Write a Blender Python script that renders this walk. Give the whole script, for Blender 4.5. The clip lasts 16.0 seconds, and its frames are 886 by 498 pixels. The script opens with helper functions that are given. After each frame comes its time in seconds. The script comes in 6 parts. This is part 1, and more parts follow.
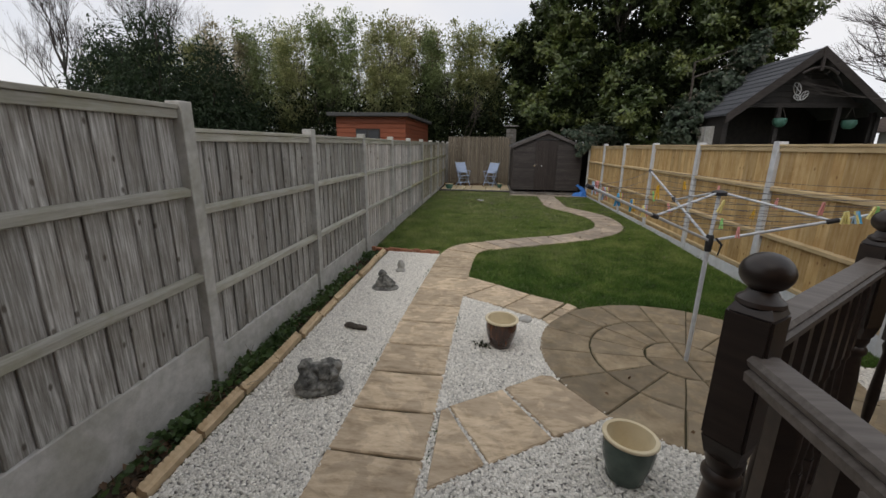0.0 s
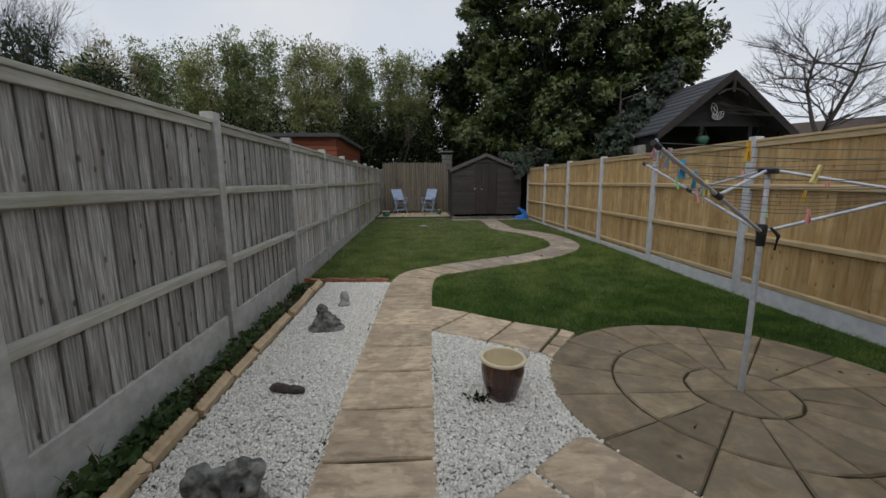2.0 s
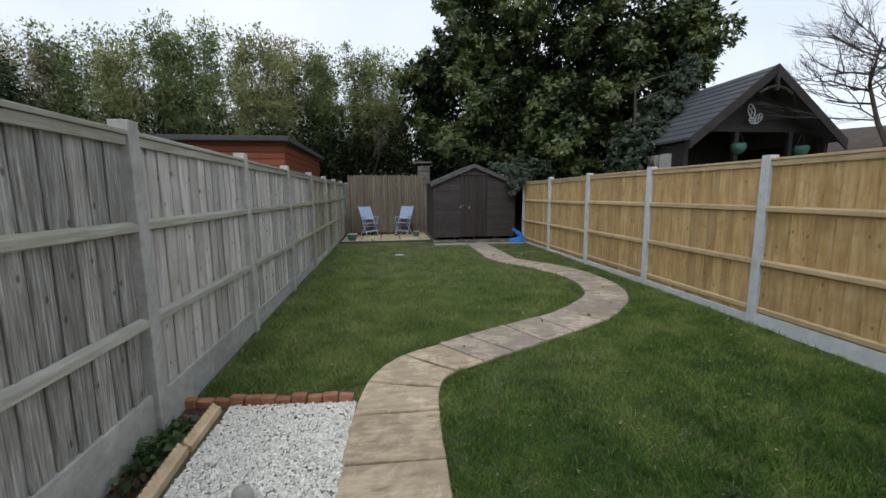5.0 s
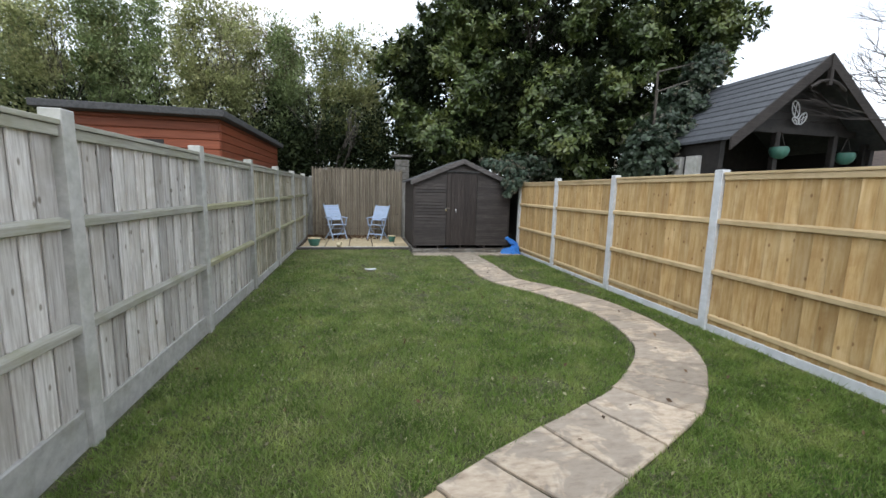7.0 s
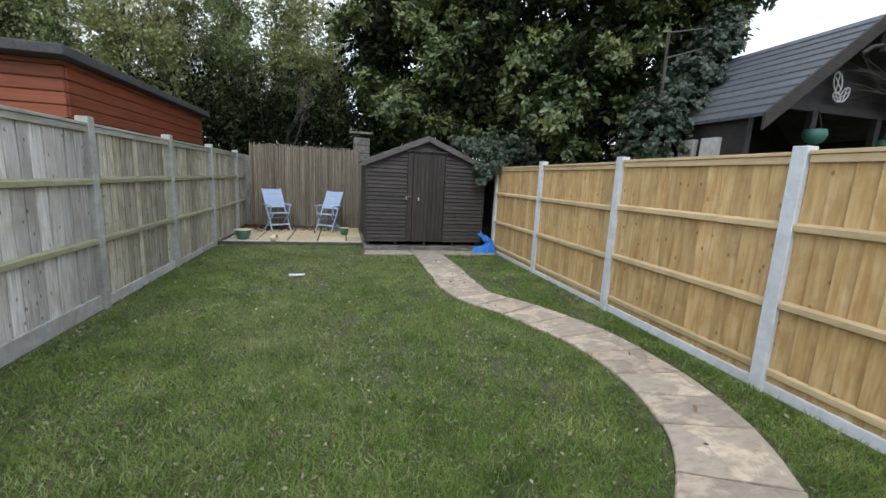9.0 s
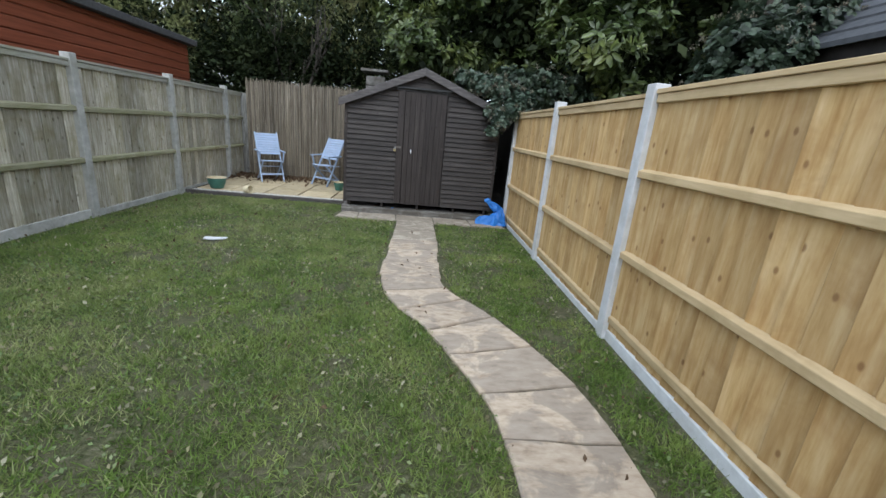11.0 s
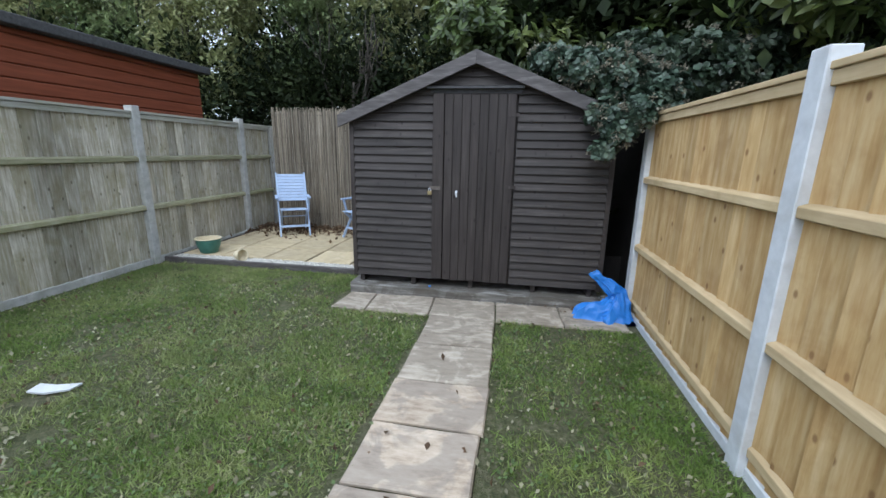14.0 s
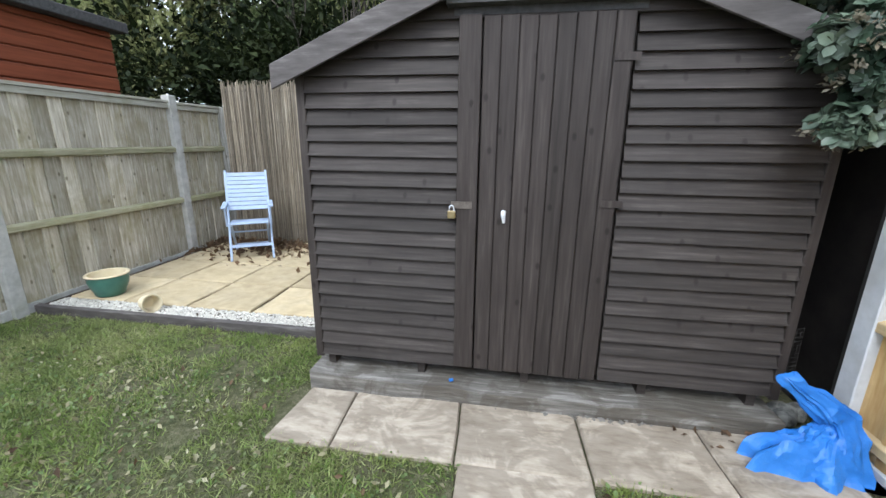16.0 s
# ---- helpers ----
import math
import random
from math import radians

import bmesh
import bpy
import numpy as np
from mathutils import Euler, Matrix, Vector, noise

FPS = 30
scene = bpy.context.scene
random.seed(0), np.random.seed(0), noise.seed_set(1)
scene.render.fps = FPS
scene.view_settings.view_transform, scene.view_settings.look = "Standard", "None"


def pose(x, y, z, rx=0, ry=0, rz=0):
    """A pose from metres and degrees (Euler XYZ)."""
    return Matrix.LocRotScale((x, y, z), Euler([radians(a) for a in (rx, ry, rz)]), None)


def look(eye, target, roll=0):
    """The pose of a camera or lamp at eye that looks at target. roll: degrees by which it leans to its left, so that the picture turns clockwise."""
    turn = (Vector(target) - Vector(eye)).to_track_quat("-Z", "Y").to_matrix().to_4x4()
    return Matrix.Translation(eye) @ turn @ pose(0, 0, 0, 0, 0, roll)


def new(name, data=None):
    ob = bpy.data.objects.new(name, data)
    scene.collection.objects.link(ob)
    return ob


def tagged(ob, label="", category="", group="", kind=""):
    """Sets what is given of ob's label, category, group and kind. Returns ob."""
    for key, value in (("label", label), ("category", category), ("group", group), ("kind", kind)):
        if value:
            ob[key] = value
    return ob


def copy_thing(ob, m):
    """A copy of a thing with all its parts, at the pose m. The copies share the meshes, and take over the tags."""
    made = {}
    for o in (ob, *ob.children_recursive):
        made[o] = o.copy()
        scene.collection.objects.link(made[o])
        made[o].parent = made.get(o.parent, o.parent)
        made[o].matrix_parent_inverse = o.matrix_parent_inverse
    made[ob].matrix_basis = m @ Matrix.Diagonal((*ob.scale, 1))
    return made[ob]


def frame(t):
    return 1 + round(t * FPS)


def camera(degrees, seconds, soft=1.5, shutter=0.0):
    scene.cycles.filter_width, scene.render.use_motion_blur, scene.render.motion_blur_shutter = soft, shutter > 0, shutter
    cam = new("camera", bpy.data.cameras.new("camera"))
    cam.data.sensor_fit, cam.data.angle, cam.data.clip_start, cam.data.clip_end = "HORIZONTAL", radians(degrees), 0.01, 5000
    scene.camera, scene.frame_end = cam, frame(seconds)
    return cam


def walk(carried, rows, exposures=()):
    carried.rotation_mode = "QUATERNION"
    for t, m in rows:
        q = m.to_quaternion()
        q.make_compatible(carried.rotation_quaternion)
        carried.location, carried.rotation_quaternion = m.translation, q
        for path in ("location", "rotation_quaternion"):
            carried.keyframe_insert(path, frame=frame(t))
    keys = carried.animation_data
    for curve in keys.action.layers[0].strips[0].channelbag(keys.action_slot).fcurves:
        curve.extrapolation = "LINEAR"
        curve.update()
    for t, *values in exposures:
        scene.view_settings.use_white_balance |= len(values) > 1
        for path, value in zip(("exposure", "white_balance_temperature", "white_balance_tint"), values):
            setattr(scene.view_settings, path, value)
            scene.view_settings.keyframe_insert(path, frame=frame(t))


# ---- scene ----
cam = camera(95.8, 16.0)
PATH = [
    (0, (-0.033, 0.398, 1.826), (-0.243, 2.322, 1.323), 0.8),
    (0.5, (-0.076, 0.684, 1.808), (-0.264, 2.612, 1.311), 0.8),
    (1, (-0.228, 0.896, 1.675), (-0.246, 2.861, 1.305), 2.8),
    (1.5, (-0.334, 1.053, 1.576), (-0.45, 3.001, 1.138), -0.7),
    (2, (-0.395, 1.408, 1.429), (-0.273, 3.376, 1.094), -0.3),
    (2.5, (-0.503, 1.767, 1.457), (-0.283, 3.726, 1.115), -3.1),
    (3, (-0.605, 2.22, 1.501), (-0.329, 4.165, 1.125), -1.7),
    (3.5, (-0.65, 2.602, 1.505), (-0.396, 4.549, 1.122), 1.5),
    (4, (-0.632, 3.086, 1.55), (-0.372, 5.045, 1.24), -1.15),
    (4.5, (-0.555, 3.584, 1.53), (-0.314, 5.559, 1.34), 0.55),
    (4.7, (-0.547, 3.787, 1.535), (-0.278, 5.749, 1.262), -0.25),
    (6.8, (-0.501, 5.882, 1.583), (-0.135, 7.828, 1.308), 1.2),
    (7, (-0.447, 6.05, 1.599), (-0.041, 7.987, 1.312), 1.6),
    (7.5, (-0.328, 6.468, 1.59), (0.331, 8.344, 1.38), 0.1),
    (8, (-0.185, 6.924, 1.592), (0.661, 8.699, 1.227), -0.9),
    (8.5, (0.027, 7.316, 1.586), (0.615, 9.203, 1.279), 0.3),
    (8.7, (0.148, 7.489, 1.566), (0.686, 9.39, 1.254), 1.7),
    (10.8, (1.871, 8.892, 1.544), (2.155, 10.768, 0.914), 5.2),
    (11, (2.017, 9.109, 1.506), (2.178, 11.019, 0.938), 5.3),
    (11.5, (2.28, 9.531, 1.543), (2.253, 11.459, 1.012), 3.0),
    (12, (2.435, 9.951, 1.538), (2.26, 11.879, 1.036), 3.0),
    (12.5, (2.509, 10.432, 1.535), (2.36, 12.376, 1.088), 1.1),
    (13, (2.548, 10.947, 1.534), (2.262, 12.89, 1.153), 1.7),
    (13.5, (2.495, 11.434, 1.512), (2.171, 13.345, 1.02), 1.6),
    (14, (2.428, 11.995, 1.517), (2.111, 13.912, 1.044), 1.1),
    (14.5, (2.297, 12.428, 1.541), (1.935, 14.343, 1.096), 1.3),
    (15, (2.155, 12.939, 1.513), (1.888, 14.86, 1.027), -0.8),
    (15.5, (2.064, 13.375, 1.51), (1.819, 15.289, 0.985), -0.2),
    (16, (1.937, 13.842, 1.481), (1.622, 15.748, 0.964), 0.5),
]
EXPOSURES = [(0, 0.2, 6700, 12), (2.0, -0.04, 6350, 10), (3.5, 0.0, 6250, 9), (4.7, 0.27, 6150, 8), (6.8, 1.12, 6150, 8), (8.0, 1.07, 6100, 8), (11, 1.12, 5850, 7), (14.5, 1.38, 5550, 7), (15.0, 1.5, 5600, 7), (15.5, 1.62, 5650, 8), (16, 1.8, 5900, 8)]
walk(cam, [(t, look(eye, target, roll)) for t, eye, target, roll in PATH], EXPOSURES)

# ---- sky and light: a bright overcast day ----
world = bpy.data.worlds.new("overcast_sky")
scene.world = world
world.use_nodes = True
wn, wl = world.node_tree.nodes, world.node_tree.links
sky = wn.new("ShaderNodeTexSky")
sky.sky_type, sky.sun_disc = "NISHITA", False
sky.sun_elevation, sky.sun_rotation = radians(46), radians(190)
sky.dust_density, sky.air_density = 1.0, 1.0
grey = wn.new("ShaderNodeHueSaturation")
grey.inputs["Saturation"].default_value = 0.3
cloud = wn.new("ShaderNodeTexNoise")
cloud.inputs["Scale"].default_value, cloud.inputs["Detail"].default_value = 2.2, 5.0
cloud_ramp = wn.new("ShaderNodeValToRGB")
cloud_ramp.color_ramp.elements[0].position, cloud_ramp.color_ramp.elements[0].color = 0.3, (0.74, 0.81, 0.93, 1)
cloud_ramp.color_ramp.elements[1].position, cloud_ramp.color_ramp.elements[1].color = 0.66, (1.0, 1.0, 1.0, 1)
cloud_mix = wn.new("ShaderNodeMix")
cloud_mix.data_type = "RGBA"
cloud_mix.inputs["Factor"].default_value = 0.75
cover = wn.new("ShaderNodeVectorMath")
cover.operation = "SCALE"
cover.inputs["Scale"].default_value = 8.0
wl.new(sky.outputs["Color"], grey.inputs["Color"])
wl.new(grey.outputs["Color"], cloud_mix.inputs["A"])
wl.new(cloud.outputs["Fac"], cloud_ramp.inputs["Fac"])
wl.new(cloud_ramp.outputs["Color"], cover.inputs[0])
wl.new(cover.outputs[0], cloud_mix.inputs["B"])
wl.new(cloud_mix.outputs["Result"], wn["Background"].inputs["Color"])
wn["Background"].inputs["Strength"].default_value = 0.11
sun = new("sun", bpy.data.lights.new("sun", "SUN"))
sun.data.energy, sun.data.angle, sun.data.color = 0.6, radians(25), (1.0, 0.97, 0.92)
sun.matrix_world = look((-5, -20, 22), (0, 0, 0))


# ---- materials ----
def mat(name, stops, scale=6.0, stretch=(1, 1, 1), detail=6.0, rough=0.8, bump=0.3, bump_scale=None, stain=None, stain_scale=1.2,
        stain_amount=0.5, stain_edge=0.25, vary=0.25, metal=0.0, dist=0.01, island=False, spec=0.4, coat=0.0, coherent=False, knots=None):
    """A procedural surface: grain along stretch, larger stains, and a brightness of its own for each piece."""
    m = bpy.data.materials.new(name)
    m.use_nodes = True
    n, l = m.node_tree.nodes, m.node_tree.links
    bsdf = n["Principled BSDF"]
    bsdf.inputs["Roughness"].default_value, bsdf.inputs["Metallic"].default_value = rough, metal
    bsdf.inputs["Specular IOR Level"].default_value = spec
    bsdf.inputs["Coat Weight"].default_value = coat
    tc, info, geo = n.new("ShaderNodeTexCoord"), n.new("ShaderNodeObjectInfo"), n.new("ShaderNodeNewGeometry")
    rnd = geo.outputs["Random Per Island"] if island else info.outputs["Random"]
    off = n.new("ShaderNodeVectorMath")
    off.operation = "MULTIPLY_ADD"
    comb = n.new("ShaderNodeCombineXYZ")
    for k in "XYZ":
        l.new(rnd, comb.inputs[k])
    off.inputs[1].default_value = (37, 53, 71)
    l.new(comb.outputs[0], off.inputs[0])
    l.new(tc.outputs["Object"], off.inputs[2])
    mp = n.new("ShaderNodeMapping")
    mp.inputs["Scale"].default_value = stretch
    place = tc.outputs["Object"] if coherent else off.outputs[0]
    l.new(place, mp.inputs["Vector"])
    nz = n.new("ShaderNodeTexNoise")
    nz.inputs["Scale"].default_value, nz.inputs["Detail"].default_value, nz.inputs["Roughness"].default_value = scale, detail, 0.62
    l.new(mp.outputs[0], nz.inputs["Vector"])
    ramp = n.new("ShaderNodeValToRGB")
    els = ramp.color_ramp.elements
    while len(els) < len(stops):
        els.new(0.5)
    for e, (p, c) in zip(els, stops):
        e.position, e.color = p, (*c, 1)
    l.new(nz.outputs["Fac"], ramp.inputs["Fac"])
    col = ramp.outputs["Color"]
    if stain:
        ns = n.new("ShaderNodeTexNoise")
        ns.inputs["Scale"].default_value, ns.inputs["Detail"].default_value = stain_scale, 4.0
        l.new(place, ns.inputs["Vector"])
        sr = n.new("ShaderNodeMapRange")
        sr.inputs["From Min"].default_value, sr.inputs["From Max"].default_value = 0.45, 0.45 + stain_edge
        ns.inputs["Distortion"].default_value, ns.inputs["Roughness"].default_value = 0.6, 0.65
        sr.inputs["To Max"].default_value = stain_amount
        l.new(ns.outputs["Fac"], sr.inputs["Value"])
        mx = n.new("ShaderNodeMix")
        mx.data_type = "RGBA"
        mx.inputs["B"].default_value = (*stain, 1)
        l.new(sr.outputs[0], mx.inputs["Factor"])
        l.new(col, mx.inputs["A"])
        col = mx.outputs["Result"]
    if knots:
        kv = n.new("ShaderNodeTexVoronoi")
        km = n.new("ShaderNodeMapping")
        km.inputs["Scale"].default_value = (7, 7, 4.2)
        km.inputs["Rotation"].default_value = (math.pi / 2, 0, 0)
        kv.voronoi_dimensions = "2D"
        l.new(off.outputs[0], km.inputs["Vector"])
        l.new(km.outputs[0], kv.inputs["Vector"])
        kv.inputs["Scale"].default_value = 1.0
        kr = n.new("ShaderNodeMapRange")
        kr.inputs["From Min"].default_value, kr.inputs["From Max"].default_value = 0.045, 0.10
        kr.inputs["To Min"].default_value, kr.inputs["To Max"].default_value = 0.8, 0.0
        l.new(kv.outputs["Distance"], kr.inputs["Value"])
        kx = n.new("ShaderNodeMix")
        kx.data_type = "RGBA"
        kx.inputs["B"].default_value = (*knots, 1)
        some = n.new("ShaderNodeMath")
        some.operation = "GREATER_THAN"
        some.inputs[1].default_value = 0.55
        fade = n.new("ShaderNodeMath")
        fade.operation = "MULTIPLY"
        l.new(kv.outputs["Color"], some.inputs[0])
        l.new(some.outputs[0], fade.inputs[0])
        l.new(kr.outputs[0], fade.inputs[1])
        l.new(fade.outputs[0], kx.inputs["Factor"])
        l.new(col, kx.inputs["A"])
        col = kx.outputs["Result"]
    if vary:
        vr = n.new("ShaderNodeMapRange")
        vr.inputs["To Min"].default_value, vr.inputs["To Max"].default_value = 1 - vary, 1 + vary
        l.new(rnd, vr.inputs["Value"])
        hs = n.new("ShaderNodeHueSaturation")
        l.new(vr.outputs[0], hs.inputs["Value"])
        l.new(col, hs.inputs["Color"])
        col = hs.outputs["Color"]
    l.new(col, bsdf.inputs["Base Color"])
    if bump:
        bp = n.new("ShaderNodeBump")
        bp.inputs["Strength"].default_value, bp.inputs["Distance"].default_value = bump, dist
        src = nz
        if bump_scale:
            src = n.new("ShaderNodeTexNoise")
            src.inputs["Scale"].default_value, src.inputs["Detail"].default_value = bump_scale, 8.0
            l.new(mp.outputs[0], src.inputs["Vector"])
        l.new(src.outputs["Fac"], bp.inputs["Height"])
        l.new(bp.outputs["Normal"], bsdf.inputs["Normal"])
    return m


M_OLDWOOD = mat("weathered_board", [(0.30, (0.11, 0.102, 0.09)), (0.5, (0.30, 0.295, 0.278)), (0.70, (0.56, 0.56, 0.55))], 15, (5, 5, 0.25),
                stain=(0.145, 0.125, 0.095), stain_scale=2.4, stain_amount=0.6, stain_edge=0.35, vary=0.2, bump=0.4, dist=0.004, knots=(0.06, 0.047, 0.033))
M_ALGAEWOOD = mat("algae_tinted_board", [(0.30, (0.27, 0.24, 0.18)), (0.5, (0.44, 0.41, 0.335)), (0.70, (0.62, 0.595, 0.53))], 11, (4, 4, 0.35),
                  stain=(0.255, 0.225, 0.125), stain_scale=2.6, stain_amount=0.75, stain_edge=0.25, vary=0.26, bump=0.35, dist=0.004, knots=(0.15, 0.13, 0.085))
M_MIDWOOD = mat("silvered_board", [(0.30, (0.36, 0.335, 0.312)), (0.5, (0.57, 0.55, 0.53)), (0.70, (0.73, 0.715, 0.70))], 12, (4, 4, 0.3),
                stain=(0.38, 0.345, 0.30), stain_scale=2.0, stain_amount=0.7, vary=0.26, bump=0.3, dist=0.004, knots=(0.15, 0.125, 0.09))
M_OLDRAIL = mat("weathered_rail", [(0.25, (0.25, 0.245, 0.205)), (0.7, (0.45, 0.445, 0.40))], 8, (0.5, 6, 6), stain=(0.25, 0.255, 0.15), stain_scale=3,
                stain_amount=0.5, vary=0.12, bump=0.3, dist=0.004)
M_ALGAERAIL = mat("algae_tinted_rail", [(0.25, (0.22, 0.21, 0.125)), (0.7, (0.40, 0.385, 0.27))], 8, (0.5, 6, 6), stain=(0.19, 0.20, 0.08), stain_scale=3,
                  stain_amount=0.6, vary=0.14, bump=0.3, dist=0.004)
M_NEWWOOD = mat("tan_treated_board", [(0.28, (0.37, 0.22, 0.08)), (0.48, (0.505, 0.34, 0.15)), (0.74, (0.63, 0.475, 0.265))], 4, (6, 6, 0.6),
                stain=(0.31, 0.17, 0.06), stain_scale=3.0, stain_amount=0.6, stain_edge=0.3, vary=0.17, bump=0.25, dist=0.003, knots=(0.22, 0.115, 0.045))
M_NEWRAIL = mat("tan_treated_rail", [(0.25, (0.45, 0.33, 0.18)), (0.75, (0.62, 0.49, 0.30))], 7, (0.4, 5, 5), stain=(0.34, 0.25, 0.12),
                stain_scale=3, vary=0.1, bump=0.25, dist=0.003)
M_CONC = mat("weathered_concrete", [(0.3, (0.36, 0.36, 0.345)), (0.7, (0.52, 0.52, 0.50))], 14, rough=0.9, stain=(0.23, 0.23, 0.17),
             stain_scale=3, stain_amount=0.5, vary=0.1, bump=0.4, bump_scale=90, dist=0.002)
M_CONCNEW = mat("pale_concrete", [(0.3, (0.54, 0.56, 0.59)), (0.7, (0.68, 0.70, 0.73))], 12, rough=0.9, stain=(0.45, 0.44, 0.42), stain_scale=3,
                vary=0.07, bump=0.3, bump_scale=90, dist=0.002)
M_DIRTYCONC = mat("dirty_concrete", [(0.3, (0.10, 0.095, 0.085)), (0.6, (0.22, 0.21, 0.195)), (0.8, (0.36, 0.35, 0.33))], 9, rough=0.95, stain=(0.09, 0.075, 0.055),
                  stain_scale=6, stain_amount=0.6, vary=0, bump=0.7, bump_scale=40, dist=0.008)
M_BASE = mat("streaked_grey_base", [(0.3, (0.085, 0.078, 0.07)), (0.52, (0.18, 0.17, 0.155)), (0.75, (0.40, 0.385, 0.36))], 5, (0.5, 6, 6), detail=9, rough=0.95, stain=(0.08, 0.068, 0.052),
              stain_scale=5, stain_amount=0.6, stain_edge=0.1, vary=0, bump=0.8, bump_scale=14, dist=0.012)
M_SLAB = mat("sandstone_slab", [(0.3, (0.31, 0.235, 0.15)), (0.46, (0.53, 0.42, 0.29)), (0.7, (0.69, 0.565, 0.41))], 7, (1, 2.6, 1), detail=10, rough=0.85,
             stain=(0.27, 0.215, 0.155), stain_scale=4.2, stain_amount=0.45, stain_edge=0.08, vary=0.17, bump=0.9, bump_scale=9, dist=0.012)
M_SLABPALE = mat("pale_worn_slab", [(0.3, (0.27, 0.21, 0.155)), (0.47, (0.43, 0.35, 0.268)), (0.7, (0.55, 0.465, 0.37))], 7, (1.2, 2.8, 1), detail=10, rough=0.85,
                 stain=(0.215, 0.19, 0.165), stain_scale=3.4, stain_amount=0.55, stain_edge=0.07, vary=0.15, bump=0.5, bump_scale=9, dist=0.01)
M_SLABGREY = mat("grey_worn_slab", [(0.28, (0.20, 0.165, 0.125)), (0.47, (0.36, 0.312, 0.25)), (0.72, (0.50, 0.44, 0.365))], 6, (1.2, 3.2, 1), detail=10, rough=0.85,
                 stain=(0.185, 0.155, 0.12), stain_scale=3.6, stain_amount=0.55, stain_edge=0.07, vary=0.16, bump=0.5, bump_scale=9, dist=0.01)
M_CIRCLE = mat("brown_circle_slab", [(0.28, (0.14, 0.106, 0.064)), (0.5, (0.255, 0.20, 0.127)), (0.75, (0.355, 0.288, 0.192))], 6, detail=9, rough=0.8,
               stain=(0.18, 0.15, 0.107), stain_scale=4, stain_amount=0.6, stain_edge=0.1, vary=0.17, bump=0.5, bump_scale=10, dist=0.01)
M_SOIL = mat("dark_soil", [(0.3, (0.03, 0.022, 0.015)), (0.7, (0.085, 0.062, 0.042))], 25, rough=0.95, bump=0.9, bump_scale=60, dist=0.02, vary=0)
M_JOINT = mat("mossy_joint", [(0.3, (0.018, 0.016, 0.009)), (0.7, (0.05, 0.046, 0.018))], 20, rough=0.95, bump=0.6, vary=0)
M_LAWN = mat("lawn_thatch", [(0.3, (0.045, 0.058, 0.024)), (0.5, (0.105, 0.112, 0.05)), (0.72, (0.21, 0.195, 0.125))], 34, rough=0.95, bump=1.0, bump_scale=110,
             dist=0.03, vary=0, stain=(0.155, 0.135, 0.09), stain_scale=3.1, stain_amount=0.55)
M_GRAVEL = mat("white_limestone_chip", [(0.2, (0.46, 0.44, 0.395)), (0.5, (0.73, 0.71, 0.65)), (0.8, (0.86, 0.845, 0.79))], 30, rough=0.85, bump=0.3, vary=0.22, island=True)
M_PEBBLE = mat("dirty_white_pebble", [(0.2, (0.27, 0.25, 0.21)), (0.5, (0.50, 0.48, 0.43)), (0.8, (0.70, 0.685, 0.64))], 20, rough=0.8, bump=0.3, vary=0.3, island=True)
M_GRAVELBED = mat("gravel_bed", [(0.35, (0.26, 0.255, 0.24)), (0.65, (0.58, 0.575, 0.55))], 55, rough=0.9, bump=1.0, dist=0.02, vary=0)
M_EDGE = mat("buff_edging", [(0.3, (0.47, 0.35, 0.21)), (0.7, (0.65, 0.51, 0.34))], 10, rough=0.9, stain=(0.36, 0.28, 0.17), stain_scale=6, vary=0.12, bump=0.4, bump_scale=50)
M_BRICK = mat("red_brick", [(0.3, (0.25, 0.105, 0.06)), (0.7, (0.40, 0.19, 0.115))], 12, rough=0.9, vary=0.2, bump=0.4, bump_scale=60)
M_SHED = mat("dark_brown_stain", [(0.3, (0.029, 0.0245, 0.0225)), (0.56, (0.051, 0.0435, 0.0405)), (0.8, (0.095, 0.083, 0.077))], 7, (0.4, 5, 7), rough=0.66, spec=0.3,
             vary=0.2, knots=(0.02, 0.016, 0.015), bump=0.3, dist=0.003, stain=(0.028, 0.023, 0.022), stain_scale=4)
M_SHEDV = mat("dark_brown_door_stain", [(0.3, (0.024, 0.019, 0.0175)), (0.56, (0.042, 0.0345, 0.032)), (0.8, (0.078, 0.066, 0.060))], 7, (7, 5, 0.4), rough=0.66, spec=0.3, knots=(0.012, 0.009, 0.008),
              vary=0.16, bump=0.3, dist=0.003)
M_FASCIA = mat("greyed_fascia", [(0.3, (0.055, 0.048, 0.047)), (0.55, (0.10, 0.09, 0.088)), (0.78, (0.21, 0.195, 0.19))], 6, (0.8, 5, 5), rough=0.7, vary=0.15, bump=0.3, dist=0.003)
M_FELT = mat("roof_felt", [(0.3, (0.045, 0.045, 0.047)), (0.7, (0.09, 0.09, 0.092))], 30, rough=0.95, bump=0.6, bump_scale=200, vary=0.05)
M_DECK = mat("dark_stained_rail", [(0.3, (0.014, 0.009, 0.007)), (0.7, (0.034, 0.023, 0.018))], 9, (5, 0.5, 5), rough=0.38, vary=0.1, bump=0.2, dist=0.002, spec=0.5)
M_DECKTOP = mat("worn_rail_top", [(0.3, (0.075, 0.062, 0.052)), (0.7, (0.16, 0.14, 0.125))], 8, (6, 0.6, 5), rough=0.5, vary=0.1, bump=0.2, dist=0.002)
M_REED = mat("dry_reed", [(0.25, (0.15, 0.118, 0.08)), (0.5, (0.27, 0.23, 0.175)), (0.75, (0.47, 0.42, 0.35))], 5, (4, 4, 0.5), rough=0.8, vary=0.5, bump=0.2, island=True)
